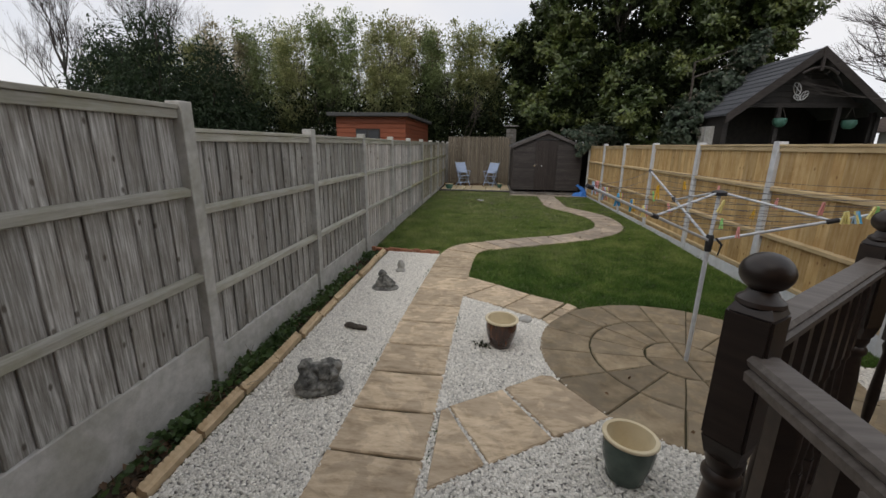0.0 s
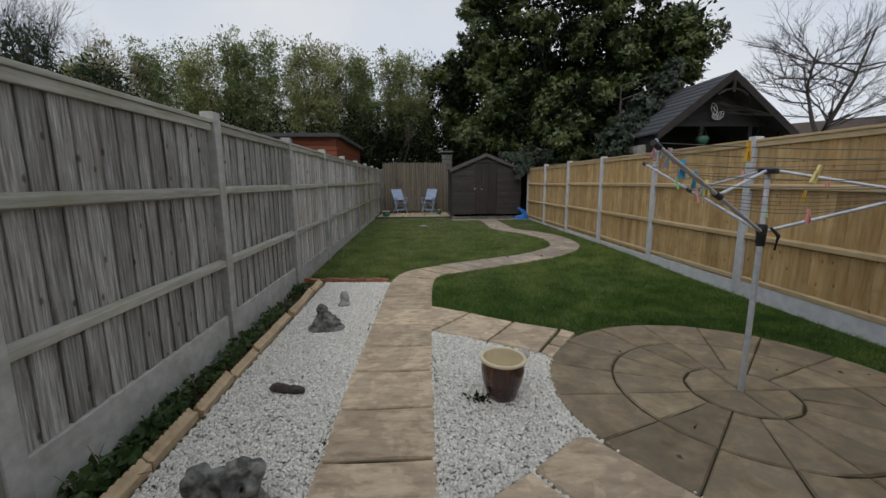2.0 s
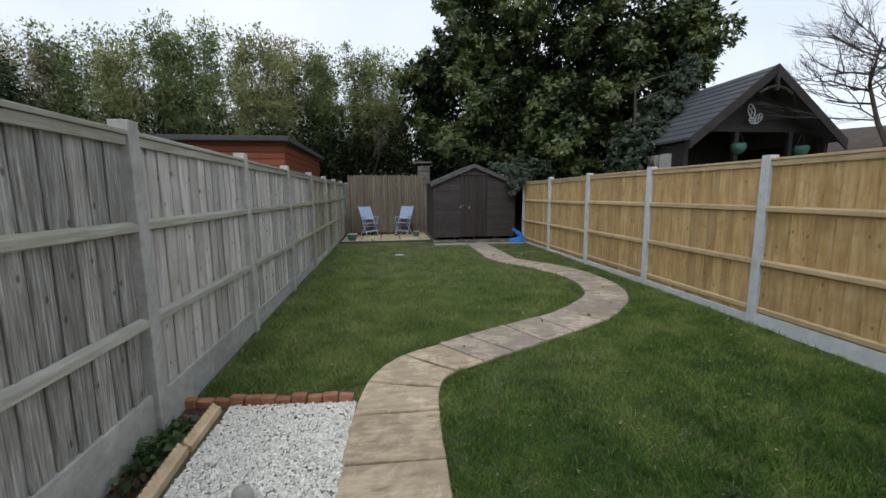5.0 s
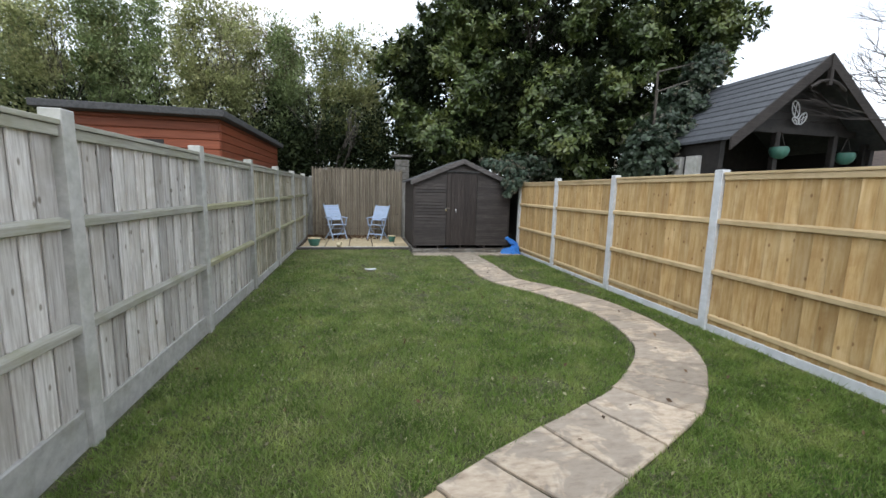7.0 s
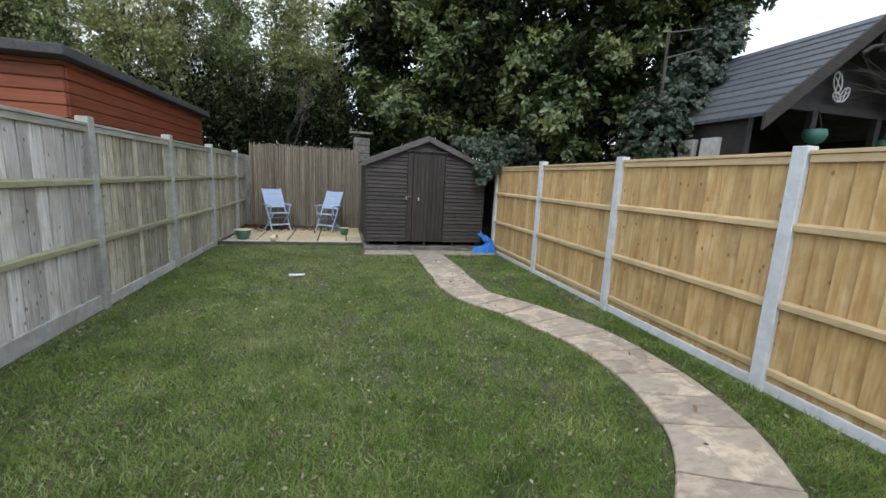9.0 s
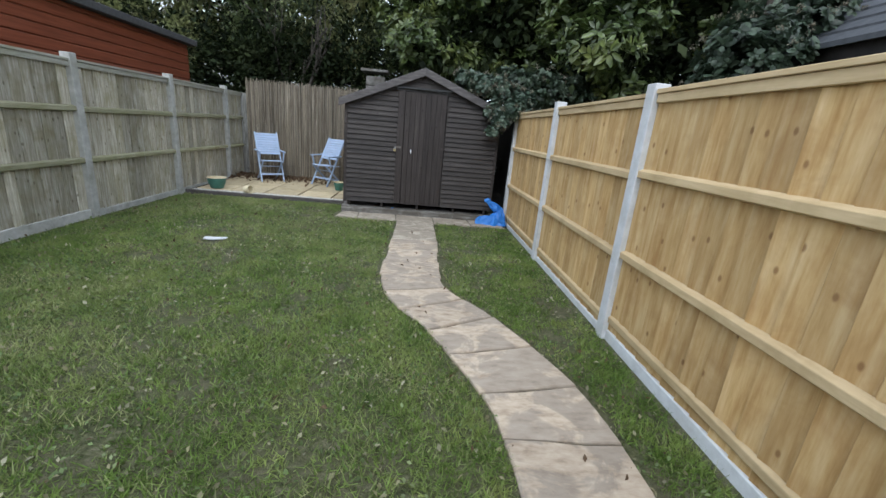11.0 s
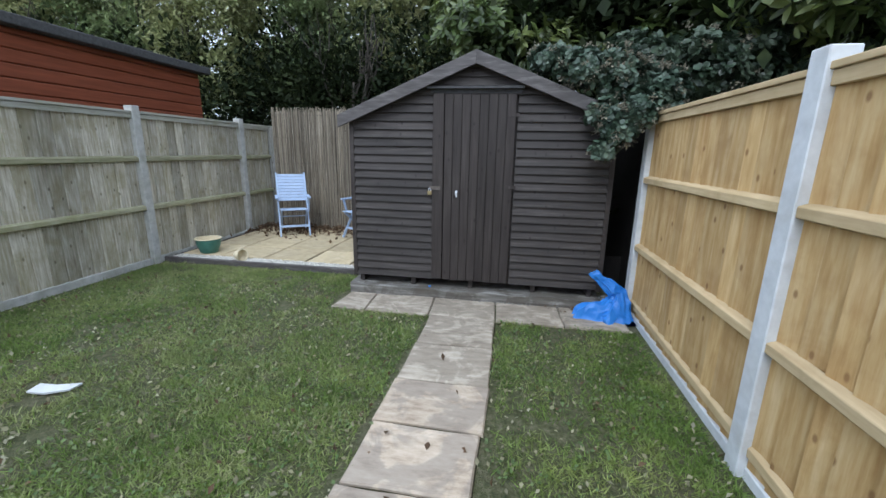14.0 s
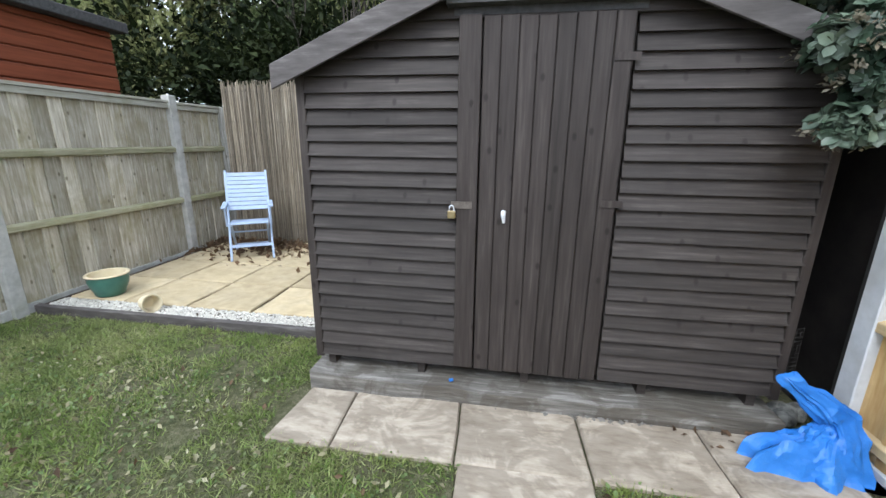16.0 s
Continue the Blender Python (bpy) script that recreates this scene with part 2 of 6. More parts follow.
M_RED = mat("red_cedar_stain", [(0.3, (0.17, 0.045, 0.02)), (0.7, (0.27, 0.078, 0.036))], 5, (0.4, 0.4, 6), rough=0.6, vary=0.08, bump=0.3, dist=0.004)
# black timber, and the shade-dark wall in the gap beside the shed
M_BLACKWOODGAP = mat("black_timber_and_dark_gap", [(0.3, (0.008, 0.007, 0.007)), (0.7, (0.026, 0.022, 0.020))], 8, rough=0.6, vary=0.15, bump=0.2)
M_SLATE = mat("grey_slate", [(0.3, (0.05, 0.054, 0.062)), (0.7, (0.10, 0.106, 0.12))], 10, rough=0.6, vary=0.15, bump=0.3)
M_PATIO = mat("buff_patio_slab", [(0.25, (0.38, 0.305, 0.19)), (0.5, (0.52, 0.43, 0.275)), (0.8, (0.62, 0.53, 0.37))], 4, rough=0.85, stain=(0.30, 0.24, 0.155),
              stain_scale=4, stain_amount=0.55, vary=0.18, bump=0.35, bump_scale=25, dist=0.005)
M_BLUEPAINT = mat("pale_blue_paint", [(0.3, (0.32, 0.41, 0.58)), (0.7, (0.41, 0.50, 0.67))], 9, rough=0.5, vary=0.06, bump=0.15)
M_BAG = mat("blue_plastic", [(0.3, (0.02, 0.135, 0.49)), (0.7, (0.045, 0.205, 0.61))], 5, rough=0.4, vary=0, bump=0.5, bump_scale=14, dist=0.03)
M_STONE = mat("lichen_stone", [(0.25, (0.04, 0.042, 0.04)), (0.5, (0.10, 0.102, 0.097)), (0.75, (0.24, 0.24, 0.225))], 18, rough=0.95, stain=(0.36, 0.36, 0.33), stain_scale=11, stain_amount=0.6, stain_edge=0.15, bump=0.9, bump_scale=28, dist=0.015, vary=0.1)
M_ALU = mat("dull_aluminium", [(0.3, (0.42, 0.45, 0.50)), (0.55, (0.55, 0.58, 0.62)), (0.75, (0.70, 0.72, 0.75))], 22, rough=0.45, metal=0.3, vary=0.04, bump=0.05)
M_PLASTIC = mat("black_plastic", [(0.3, (0.012, 0.012, 0.014)), (0.7, (0.03, 0.03, 0.033))], 15, rough=0.45, vary=0.05, bump=0.05)
M_LINE = mat("dark_line", [(0.3, (0.05, 0.055, 0.07)), (0.7, (0.09, 0.095, 0.11))], 15, rough=0.6, vary=0, bump=0)
M_BARK = mat("grey_bark", [(0.3, (0.045, 0.038, 0.032)), (0.7, (0.11, 0.095, 0.08))], 7, (3, 3, 0.6), rough=0.95, bump=0.8, dist=0.02, vary=0.1)
M_TWIG = mat("dark_twig", [(0.3, (0.032, 0.028, 0.026)), (0.7, (0.08, 0.07, 0.066))], 7, rough=0.95, bump=0.2, vary=0.1)
M_TAN = mat("terracotta_inside", [(0.3, (0.60, 0.51, 0.33)), (0.7, (0.71, 0.63, 0.45))], 6, rough=0.8, vary=0, bump=0.2)
M_HOUSE = mat("house_brick_wall", [(0.3, (0.28, 0.17, 0.12)), (0.7, (0.38, 0.25, 0.18))], 9, rough=0.9, vary=0, bump=0.3)


def leaf_mat(name, a, b, c, rough=0.5, spec=0.5, through_light=0.4, patch=1.3):
    m = mat(name, [(0.3, a), (0.5, b), (0.72, c)], patch, rough=rough, bump=0.0, vary=0.4, island=True, spec=spec, coherent=True)
    n, l = m.node_tree.nodes, m.node_tree.links
    bsdf, out = n["Principled BSDF"], n["Material Output"]
    thin, mix = n.new("ShaderNodeBsdfTranslucent"), n.new("ShaderNodeMixShader")
    mix.inputs[0].default_value = through_light
    l.new(bsdf.inputs["Base Color"].links[0].from_socket, thin.inputs["Color"])
    l.new(bsdf.outputs[0], mix.inputs[1])
    l.new(thin.outputs[0], mix.inputs[2])
    l.new(mix.outputs[0], out.inputs["Surface"])
    return m


M_LEAFDARK = leaf_mat("glossy_dark_leaf", (0.03, 0.05, 0.015), (0.078, 0.11, 0.031), (0.215, 0.24, 0.072), 0.35, 0.5, 0.2, 1.2)
M_LEAFOLIVE = leaf_mat("olive_leaf", (0.125, 0.145, 0.058), (0.30, 0.32, 0.14), (0.55, 0.53, 0.29), 0.6, 0.4, 0.45, 1.0)
M_LEAFGREY = leaf_mat("grey_green_leaf", (0.08, 0.115, 0.045), (0.205, 0.26, 0.11), (0.44, 0.48, 0.26), 0.55, 0.4, 0.4, 1.0)
M_LEAFDRY = leaf_mat("dry_olive_leaf", (0.145, 0.135, 0.08), (0.33, 0.295, 0.185), (0.56, 0.50, 0.35), 0.6, 0.4, 0.4, 1.0)
# near-black leaf: the shade inside crowns and undergrowth put into its colour
M_LEAFSHADE = leaf_mat("shade_dark_leaf", (0.006, 0.010, 0.004), (0.015, 0.023, 0.008), (0.05, 0.062, 0.024), 0.7, 0.15, 0.15)
M_LEAFFIR = leaf_mat("fir_needle", (0.016, 0.032, 0.016), (0.030, 0.052, 0.024), (0.05, 0.075, 0.03), 0.7)
M_LEAFIVY = leaf_mat("grey_green_ivy_leaf", (0.022, 0.04, 0.025), (0.062, 0.095, 0.064), (0.165, 0.205, 0.15), 0.4, 0.5, 0.2, 5.0)
M_LEAFIVYDARK = leaf_mat("dark_ivy_leaf", (0.024, 0.04, 0.024), (0.052, 0.078, 0.048), (0.12, 0.15, 0.10), 0.4, 0.5, 0.3, 3.0)
M_LEAFBED = leaf_mat("bed_ivy_leaf", (0.036, 0.075, 0.022), (0.075, 0.13, 0.042), (0.14, 0.20, 0.08), 0.4)
M_SEED = leaf_mat("pale_ivy_flower_head", (0.16, 0.145, 0.105), (0.25, 0.225, 0.17), (0.33, 0.30, 0.235), 0.8)
M_GRASS = leaf_mat("grass_blade", (0.085, 0.142, 0.03), (0.19, 0.28, 0.066), (0.37, 0.415, 0.145), 0.55, 0.3, 0.45, 2.3)
M_LUSH = leaf_mat("lush_grass_blade", (0.045, 0.10, 0.018), (0.10, 0.19, 0.036), (0.215, 0.29, 0.075), 0.55, 0.3, 0.45, 2.3)
M_STRAW = leaf_mat("straw_grass_blade", (0.17, 0.225, 0.075), (0.27, 0.315, 0.125), (0.43, 0.43, 0.225), 0.6, 0.3, 0.45, 2.0)
M_WEED = leaf_mat("lawn_weed_leaf", (0.075, 0.12, 0.04), (0.14, 0.20, 0.075), (0.27, 0.31, 0.16), 0.6, 0.3, 0.3, 3.0)
M_LITTER = leaf_mat("fallen_leaf", (0.18, 0.15, 0.08), (0.33, 0.31, 0.19), (0.54, 0.52, 0.40), 0.7)
M_DEADLEAF = leaf_mat("dead_leaf", (0.075, 0.045, 0.026), (0.14, 0.088, 0.052), (0.24, 0.165, 0.10), 0.8)


# ---- mesh helpers ----
def box(bm, x0, y0, z0, x1, y1, z1, m=None):
    vs = [bm.verts.new(Vector(p) if m is None else m @ Vector(p)) for p in
          ((x0, y0, z0), (x1, y0, z0), (x1, y1, z0), (x0, y1, z0), (x0, y0, z1), (x1, y0, z1), (x1, y1, z1), (x0, y1, z1))]
    for f in ((0, 3, 2, 1), (4, 5, 6, 7), (0, 1, 5, 4), (1, 2, 6, 5), (2, 3, 7, 6), (3, 0, 4, 7)):
        bm.faces.new([vs[i] for i in f])
    return vs


def prism(bm, pts, z0, z1, m=None):
    """An upright prism over a plan outline given counter-clockwise."""
    m = m or Matrix()
    lo = [bm.verts.new(m @ Vector((x, y, z0))) for x, y in pts]
    hi = [bm.verts.new(m @ Vector((x, y, z1))) for x, y in pts]
    bm.faces.new(lo[::-1])
    bm.faces.new(hi)
    for i in range(len(pts)):
        j = (i + 1) % len(pts)
        bm.faces.new((lo[i], lo[j], hi[j], hi[i]))


def tube(bm, pts, radii, n=8, caps=True):
    """A round tube through points."""
    rings = []
    pts = [Vector(p) for p in pts]
    for i, p in enumerate(pts):
        d = (pts[min(i + 1, len(pts) - 1)] - pts[max(i - 1, 0)]).normalized()
        a = d.orthogonal().normalized() if abs(d.z) > 0.99 else d.cross(Vector((0, 0, 1))).normalized()
        b = d.cross(a)
        r = radii[i] if isinstance(radii, (list, tuple)) else radii
        rings.append([bm.verts.new(p + r * (math.cos(k * math.tau / n) * a + math.sin(k * math.tau / n) * b)) for k in range(n)])
    for r0, r1 in zip(rings, rings[1:]):
        for k in range(n):
            bm.faces.new((r0[k], r0[(k + 1) % n], r1[(k + 1) % n], r1[k]))
    if caps:
        bm.faces.new(rings[0][::-1])
        bm.faces.new(rings[-1])


def lathe(bm, profile, n=24, at=(0, 0)):
    """Turns a profile of (radius, height) round the upright axis."""
    rings = []
    for r, z in profile:
        rings.append([bm.verts.new((at[0] + max(r, 1e-4) * math.cos(k * math.tau / n), at[1] + max(r, 1e-4) * math.sin(k * math.tau / n), z)) for k in range(n)])
    for r0, r1 in zip(rings, rings[1:]):
        for k in range(n):
            bm.faces.new((r0[k], r0[(k + 1) % n], r1[(k + 1) % n], r1[k]))
    bm.faces.new(rings[0][::-1])
    bm.faces.new(rings[-1])


def finish(bm, name, material, smooth=False, bevel=0.0):
    if bevel:
        bmesh.ops.bevel(bm, geom=bm.edges[:], offset=bevel, segments=1, affect="EDGES", clamp_overlap=True)
    bmesh.ops.recalc_face_normals(bm, faces=bm.faces[:])
    me = bpy.data.meshes.new(name)
    bm.to_mesh(me)
    bm.free()
    me.materials.append(material)
    if smooth:
        me.polygons.foreach_set("use_smooth", [True] * len(me.polygons))
        me.set_sharp_from_angle(angle=radians(40))
    return me


def part(name, bm, material, parent, label="", smooth=False, bevel=0.0, at=None):
    ob = new(name, finish(bm, name, material, smooth, bevel))
    ob.parent = parent
    if at is not None:
        ob.matrix_basis = at
    return tagged(ob, label)


def piece(name, mesh, parent, at):
    ob = new(name, mesh)
    ob.parent, ob.matrix_basis = parent, at
    return ob


def thing(name, m, label, category="", group="", kind=""):
    ob = new(name)
    ob.empty_display_size = 0.1
    ob.matrix_basis = m
    return tagged(ob, label, category, group, kind)


def solid(name, bm, material, label, category="", kind="", smooth=False, bevel=0.0, at=None):
    ob = new(name, finish(bm, name, material, smooth, bevel))
    if at is not None:
        ob.matrix_basis = at
    return tagged(ob, label, category, "", kind)


def np_mesh(name, verts, faces, material):
    """A mesh out of arrays: verts (n, 3), faces (m, 3 or 4)."""
    me = bpy.data.meshes.new(name)
    verts, faces = np.asarray(verts, np.float32), np.asarray(faces, np.int32)
    me.vertices.add(len(verts))
    me.vertices.foreach_set("co", verts.ravel())
    k = faces.shape[1]
    me.loops.add(faces.size)
    me.loops.foreach_set("vertex_index", faces.ravel())
    me.polygons.add(len(faces))
    me.polygons.foreach_set("loop_start", np.arange(len(faces), dtype=np.int32) * k)
    me.update(calc_edges=True)
    me.materials.append(material)
    return me


rng = np.random.default_rng(7)


def leaves_mesh(name, pos, out, length, width, material, droop=0.3, curl=0.25):
    """Folded pointed leaves at pos, turned roughly away along out."""
    n = len(pos)
    d = out + rng.normal(0, 0.6, (n, 3)) + (0, 0, -droop)
    d /= np.linalg.norm(d, axis=1, keepdims=True)
    s = np.cross(d, rng.normal(0, 1, (n, 3)) + (0, 0, 2.0))
    s /= np.linalg.norm(s, axis=1, keepdims=True) + 1e-9
    u = np.cross(s, d)
    ln = (length * rng.uniform(0.65, 1.25, n))[:, None]
    w = ln * (width / length)
    v = np.empty((n, 4, 3))
    v[:, 0] = pos
    v[:, 1] = pos + 0.5 * ln * d + 0.5 * w * s + curl * 0.5 * w * u
    v[:, 2] = pos + ln * d
    v[:, 3] = pos + 0.5 * ln * d - 0.5 * w * s + curl * 0.5 * w * u
    b = np.arange(n)[:, None] * 4
    f = np.concatenate([b + (0, 1, 2), b + (0, 2, 3)], 1).reshape(-1, 3)
    return np_mesh(name, v.reshape(-1, 3), f, material)


def clumps(blobs, n_clump, per, spread, shell=0.55):
    """Leaf places gathered in clumps within ellipsoid blobs (cx, cy, cz, rx, ry, rz); returns places and outward directions."""
    vol = np.array([b[3] * b[4] * b[5] for b in blobs]) ** 0.67
    pick = rng.choice(len(blobs), n_clump, p=vol / vol.sum())
    B = np.array(blobs)[pick]
    d = rng.normal(0, 1, (n_clump, 3))
    d /= np.linalg.norm(d, axis=1, keepdims=True)
    r = rng.uniform(shell, 1.05, (n_clump, 1))
    c = B[:, :3] + d * r * B[:, 3:]
    size = spread * rng.uniform(0.5, 1.5, n_clump)
    p = np.repeat(c, per, 0) + rng.normal(0, 1, (n_clump * per, 3)) * np.repeat(size, per)[:, None] * (1, 1, 0.75)
    return p, np.repeat(d, per, 0)


def rosettes(name, blobs, n, per, length, width, material, shell=0.8, lift=0.5, sag=0.0):
    """Whorls of blunt oval leaves at the twig ends of ellipsoid blobs, their upper faces turned out and up."""
    area = np.array([(b[3] * b[4] + b[4] * b[5] + b[3] * b[5]) for b in blobs])
    B = np.array(blobs)[rng.choice(len(blobs), n, p=area / area.sum())]
    d = rng.normal(0, 1, (n, 3))
    d /= np.linalg.norm(d, axis=1, keepdims=True)
    bumpy = 1 + 0.10 * np.sin(7 * d[:, 0] + 3 * B[:, 0]) * np.sin(6 * d[:, 2] + 2 * B[:, 1])
    c = B[:, :3] + d * B[:, 3:] * (rng.uniform(shell, 1.03, n) * bumpy)[:, None]
    up = d + (0, 0, lift) + rng.normal(0, 0.25, (n, 3))
    up /= np.linalg.norm(up, axis=1, keepdims=True)
    size = np.repeat(rng.uniform(0.75, 1.25, n), per)
    c, up = np.repeat(c, per, 0), np.repeat(up, per, 0)
    m = n * per
    t = np.cross(up, rng.normal(0, 1, (m, 3)))
    t /= np.linalg.norm(t, axis=1, keepdims=True) + 1e-9
    e = t + up * rng.uniform(-0.35, 0.9, m)[:, None] + (0, 0, -sag)
    e /= np.linalg.norm(e, axis=1, keepdims=True)
    s = np.cross(e, up) + rng.normal(0, 0.25, (m, 3))
    s /= np.linalg.norm(s, axis=1, keepdims=True) + 1e-9
    u = np.cross(s, e)
    ln = (length * size * rng.uniform(0.7, 1.2, m))[:, None]
    w = ln * (width / length) * 0.5
    p = c - up * rng.uniform(0, 0.9, m)[:, None] * ln + 0.1 * ln * e
    v = np.empty((m, 6, 3))
    v[:, 0], v[:, 3] = p, p + ln * e - 0.10 * ln * u
    for k, f, b, dz in ((1, 0.32, 0.9, 0.05), (2, 0.70, 0.85, 0.02)):
        v[:, k] = p + f * ln * e + b * w * s + dz * ln * u
        v[:, 6 - k] = p + f * ln * e - b * w * s + dz * ln * u
    b = np.arange(m)[:, None] * 6
    f = np.concatenate([b + (0, 1, 2), b + (0, 2, 3), b + (0, 3, 4), b + (0, 4, 5)], 1).reshape(-1, 3)
    return np_mesh(name, v.reshape(-1, 3), f, material)


def rise(y):
    """The ground comes up a little towards the shed."""
    k = min(max((y - 6) / 3.5, 0), 1)
    return 0.045 * k * k * (3 - 2 * k)


rise_np = np.vectorize(rise)

# ---- plan ----
LEFT, RIGHT = -2.03, 3.60
SHED_Y, SHED_X0, SHED_X1 = 15.90, 0.85, 3.32
CIRCLE = (1.76, 3.78, 1.26)
CENTRE_LINE = [(-0.66, 1.3), (-0.66, 1.9), (-0.63, 2.8), (-0.6, 4.3), (-0.55, 5.8), (-0.51, 6.7), (-0.42, 7.2), (-0.23, 7.48), (0.1, 7.67),
               (0.48, 7.88), (0.90, 8.09), (1.35, 8.31), (1.76, 8.53), (2.11, 8.82), (2.44, 9.16), (2.67, 9.53), (2.82, 10.04), (2.85, 10.57),
               (2.78, 11.15), (2.44, 11.98), (2.22, 12.30), (2.07, 12.66), (2.03, 13.05), (2.04, 13.5), (2.06, 14.4), (2.06, 15.36)]


def spline(pts, step=0.02):
    P = [np.array(p, float) for p in ([pts[0]] + list(pts) + [pts[-1]])]
    out = []
    for i in range(1, len(P) - 2):
        for t in np.linspace(0, 1, 24, endpoint=False):
            a, b, c, d = P[i - 1:i + 3]
            out.append(0.5 * (2 * b + (c - a) * t + (2 * a - 5 * b + 4 * c - d) * t * t + (3 * b - a - 3 * c + d) * t ** 3))
    out.append(P[-1])
    out = np.array(out)
    s = np.concatenate([[0], np.cumsum(np.linalg.norm(np.diff(out, axis=0), axis=1))])
    q = np.arange(0, s[-1], step)
    return np.stack([np.interp(q, s, out[:, 0]), np.interp(q, s, out[:, 1])], 1)


LINE = spline(CENTRE_LINE)
# the joints of the winding part: metres along the line, lean in degrees
JOINTS = [(3.92, 2), (4.42, 2), (4.92, 1), (5.44, -4), (5.84, 1), (6.30, -9), (6.66, -6), (7.04, -8), (7.52, 1), (8.02, 4), (8.50, -6), (8.96, -8), (9.40, -15), (9.92, -6),
          (10.30, 3), (10.64, 2), (11.08, 4), (11.50, 6), (11.96, 9), (12.38, -1), (12.78, 7), (13.12, 3), (13.46, 3), (13.94, -2), (14.38, 0), (14.82, -1), (15.34, 0)]
SLABS_BETWEEN = [  # the splayed slabs that tie the path to the circle
    [(-0.30, 2.83), (-0.30, 2.14), (0.02, 2.36), (-0.25, 2.86)],
    [(-0.25, 2.88), (0.04, 2.37), (0.45, 2.63), (0.14, 3.14)],
    [(0.15, 3.15), (0.46, 2.64), (0.87, 2.90), (0.55, 3.38), (0.46, 3.38)],
    [(-0.27, 5.82), (-0.29, 5.04), (0.15, 5.54)],
    [(0.16, 5.53), (-0.27, 5.03), (0.20, 4.77), (0.55, 5.23)],
    [(0.56, 5.22), (0.21, 4.76), (0.58, 4.49), (0.94, 5.00)],
    [(0.96, 4.99), (0.85, 4.83), (0.96, 4.76), (1.06, 4.88)],
    [(0.84, 4.82), (0.73, 4.66), (0.83, 4.58), (0.95, 4.75)],
    [(0.72, 4.65), (0.60, 4.48), (0.66, 4.37), (0.82, 4.57)],
    [(2.60, 3.02), (2.74, 2.72), (3.25, 2.95), (3.10, 3.42), (2.95, 3.38)],
]


def inside(poly, x, y):
    hit = np.zeros(np.shape(x), bool)
    for (x0, y0), (x1, y1) in zip(poly, poly[1:] + poly[:1]):
        hit ^= ((y0 > y) != (y1 > y)) & (x < (x1 - x0) * (y - y0) / (y1 - y0 + 1e-12) + x0)
    return hit


def near_path(x, y, half):
    """True where the plan place lies on the path."""
    d = np.full(np.shape(x), 9.0)
    for px, py in LINE[::4]:
        d = np.minimum(d, np.hypot(x - px, y - py))
    return d < half


def paved(x, y, grow=0.0):
    m = near_path(x, y, 0.31 + grow) | (np.hypot(x - CIRCLE[0], y - CIRCLE[1]) < CIRCLE[2] + grow)
    for poly in SLABS_BETWEEN:
        m |= inside(poly, x, y)
    m |= (x > 0.75) & (x < 3.55) & (y > 15.36)
    return m


# plan of the gravel to the right of the path and of the left bed
GRAVEL_A = [(-1.73, 0.9), (-0.90, 0.9), (-0.90, 3.5), (-0.80, 6.95), (-1.70, 7.02)]
GRAVEL_B = [(-0.40, 0.9), (3.50, 0.9), (3.50, 3.85), (2.95, 3.9), (1.6, 3.6), (0.9, 4.6), (0.62, 4.45), (-0.2, 5.02), (-0.31, 5.02)]


def on_lawn(x, y):
    m = (x > LEFT + 0.06) & (x < RIGHT - 0.06) & (y > 0.9) & (y < 15.85) & ~paved(x, y, -0.01)
    m &= ~((x < -0.8) & (y < 7.15))
    m &= ~((x < 1.08) & (y > 4.3) & (y < 5.77 - 0.70 * (x + 0.22)))
    m &= ~((x < -0.24) & (y < 5.9))
    b = [(-0.34, 0.5), (3.6, 0.5), (3.6, 3.85), (2.95, 3.95), (1.6, 4.0), (1.06, 4.9), (0.95, 5.0), (-0.22, 5.8), (-0.34, 5.8)]
    return m & ~inside(b, x, y)


# ---- ground ----
def build_ground():
    bm = bmesh.new()
    xs = [-300, -60, -12, -4, LEFT, 0, RIGHT, 6, 14, 60, 300]
    ys = [-300, -40, -5, 0, 4, 6, 6.5, 7, 7.5, 8, 8.5, 9, 9.5, 16, 22, 40, 90, 400]
    grid = [[bm.verts.new((x, y, rise(y))) for x in xs] for y in ys]
    for j in range(len(ys) - 1):
        for i in range(len(xs) - 1):
            bm.faces.new((grid[j][i], grid[j][i + 1], grid[j + 1][i + 1], grid[j + 1][i]))
    solid("ground", bm, M_LAWN, "short winter lawn with thin mossy patches", "lawn", "structure")


build_ground()


def bed(name, poly, z, material, label):
    bm = bmesh.new()
    prism(bm, poly, -0.05, z)
    return solid(name, bm, material, label, "bed", "structure")


bed("gravel_base_1", GRAVEL_A, 0.006, M_GRAVELBED, "bed under white stone chippings beside the path")
bed("gravel_base_2", GRAVEL_B, 0.006, M_GRAVELBED, "bed under white stone chippings round the circle")
bed("soil_bed", [(LEFT + 0.03, 0.9), (-1.80, 0.9), (-1.80, 7.05), (LEFT + 0.03, 7.05)], 0.01, M_SOIL, "dark soil strip along the weathered fence")


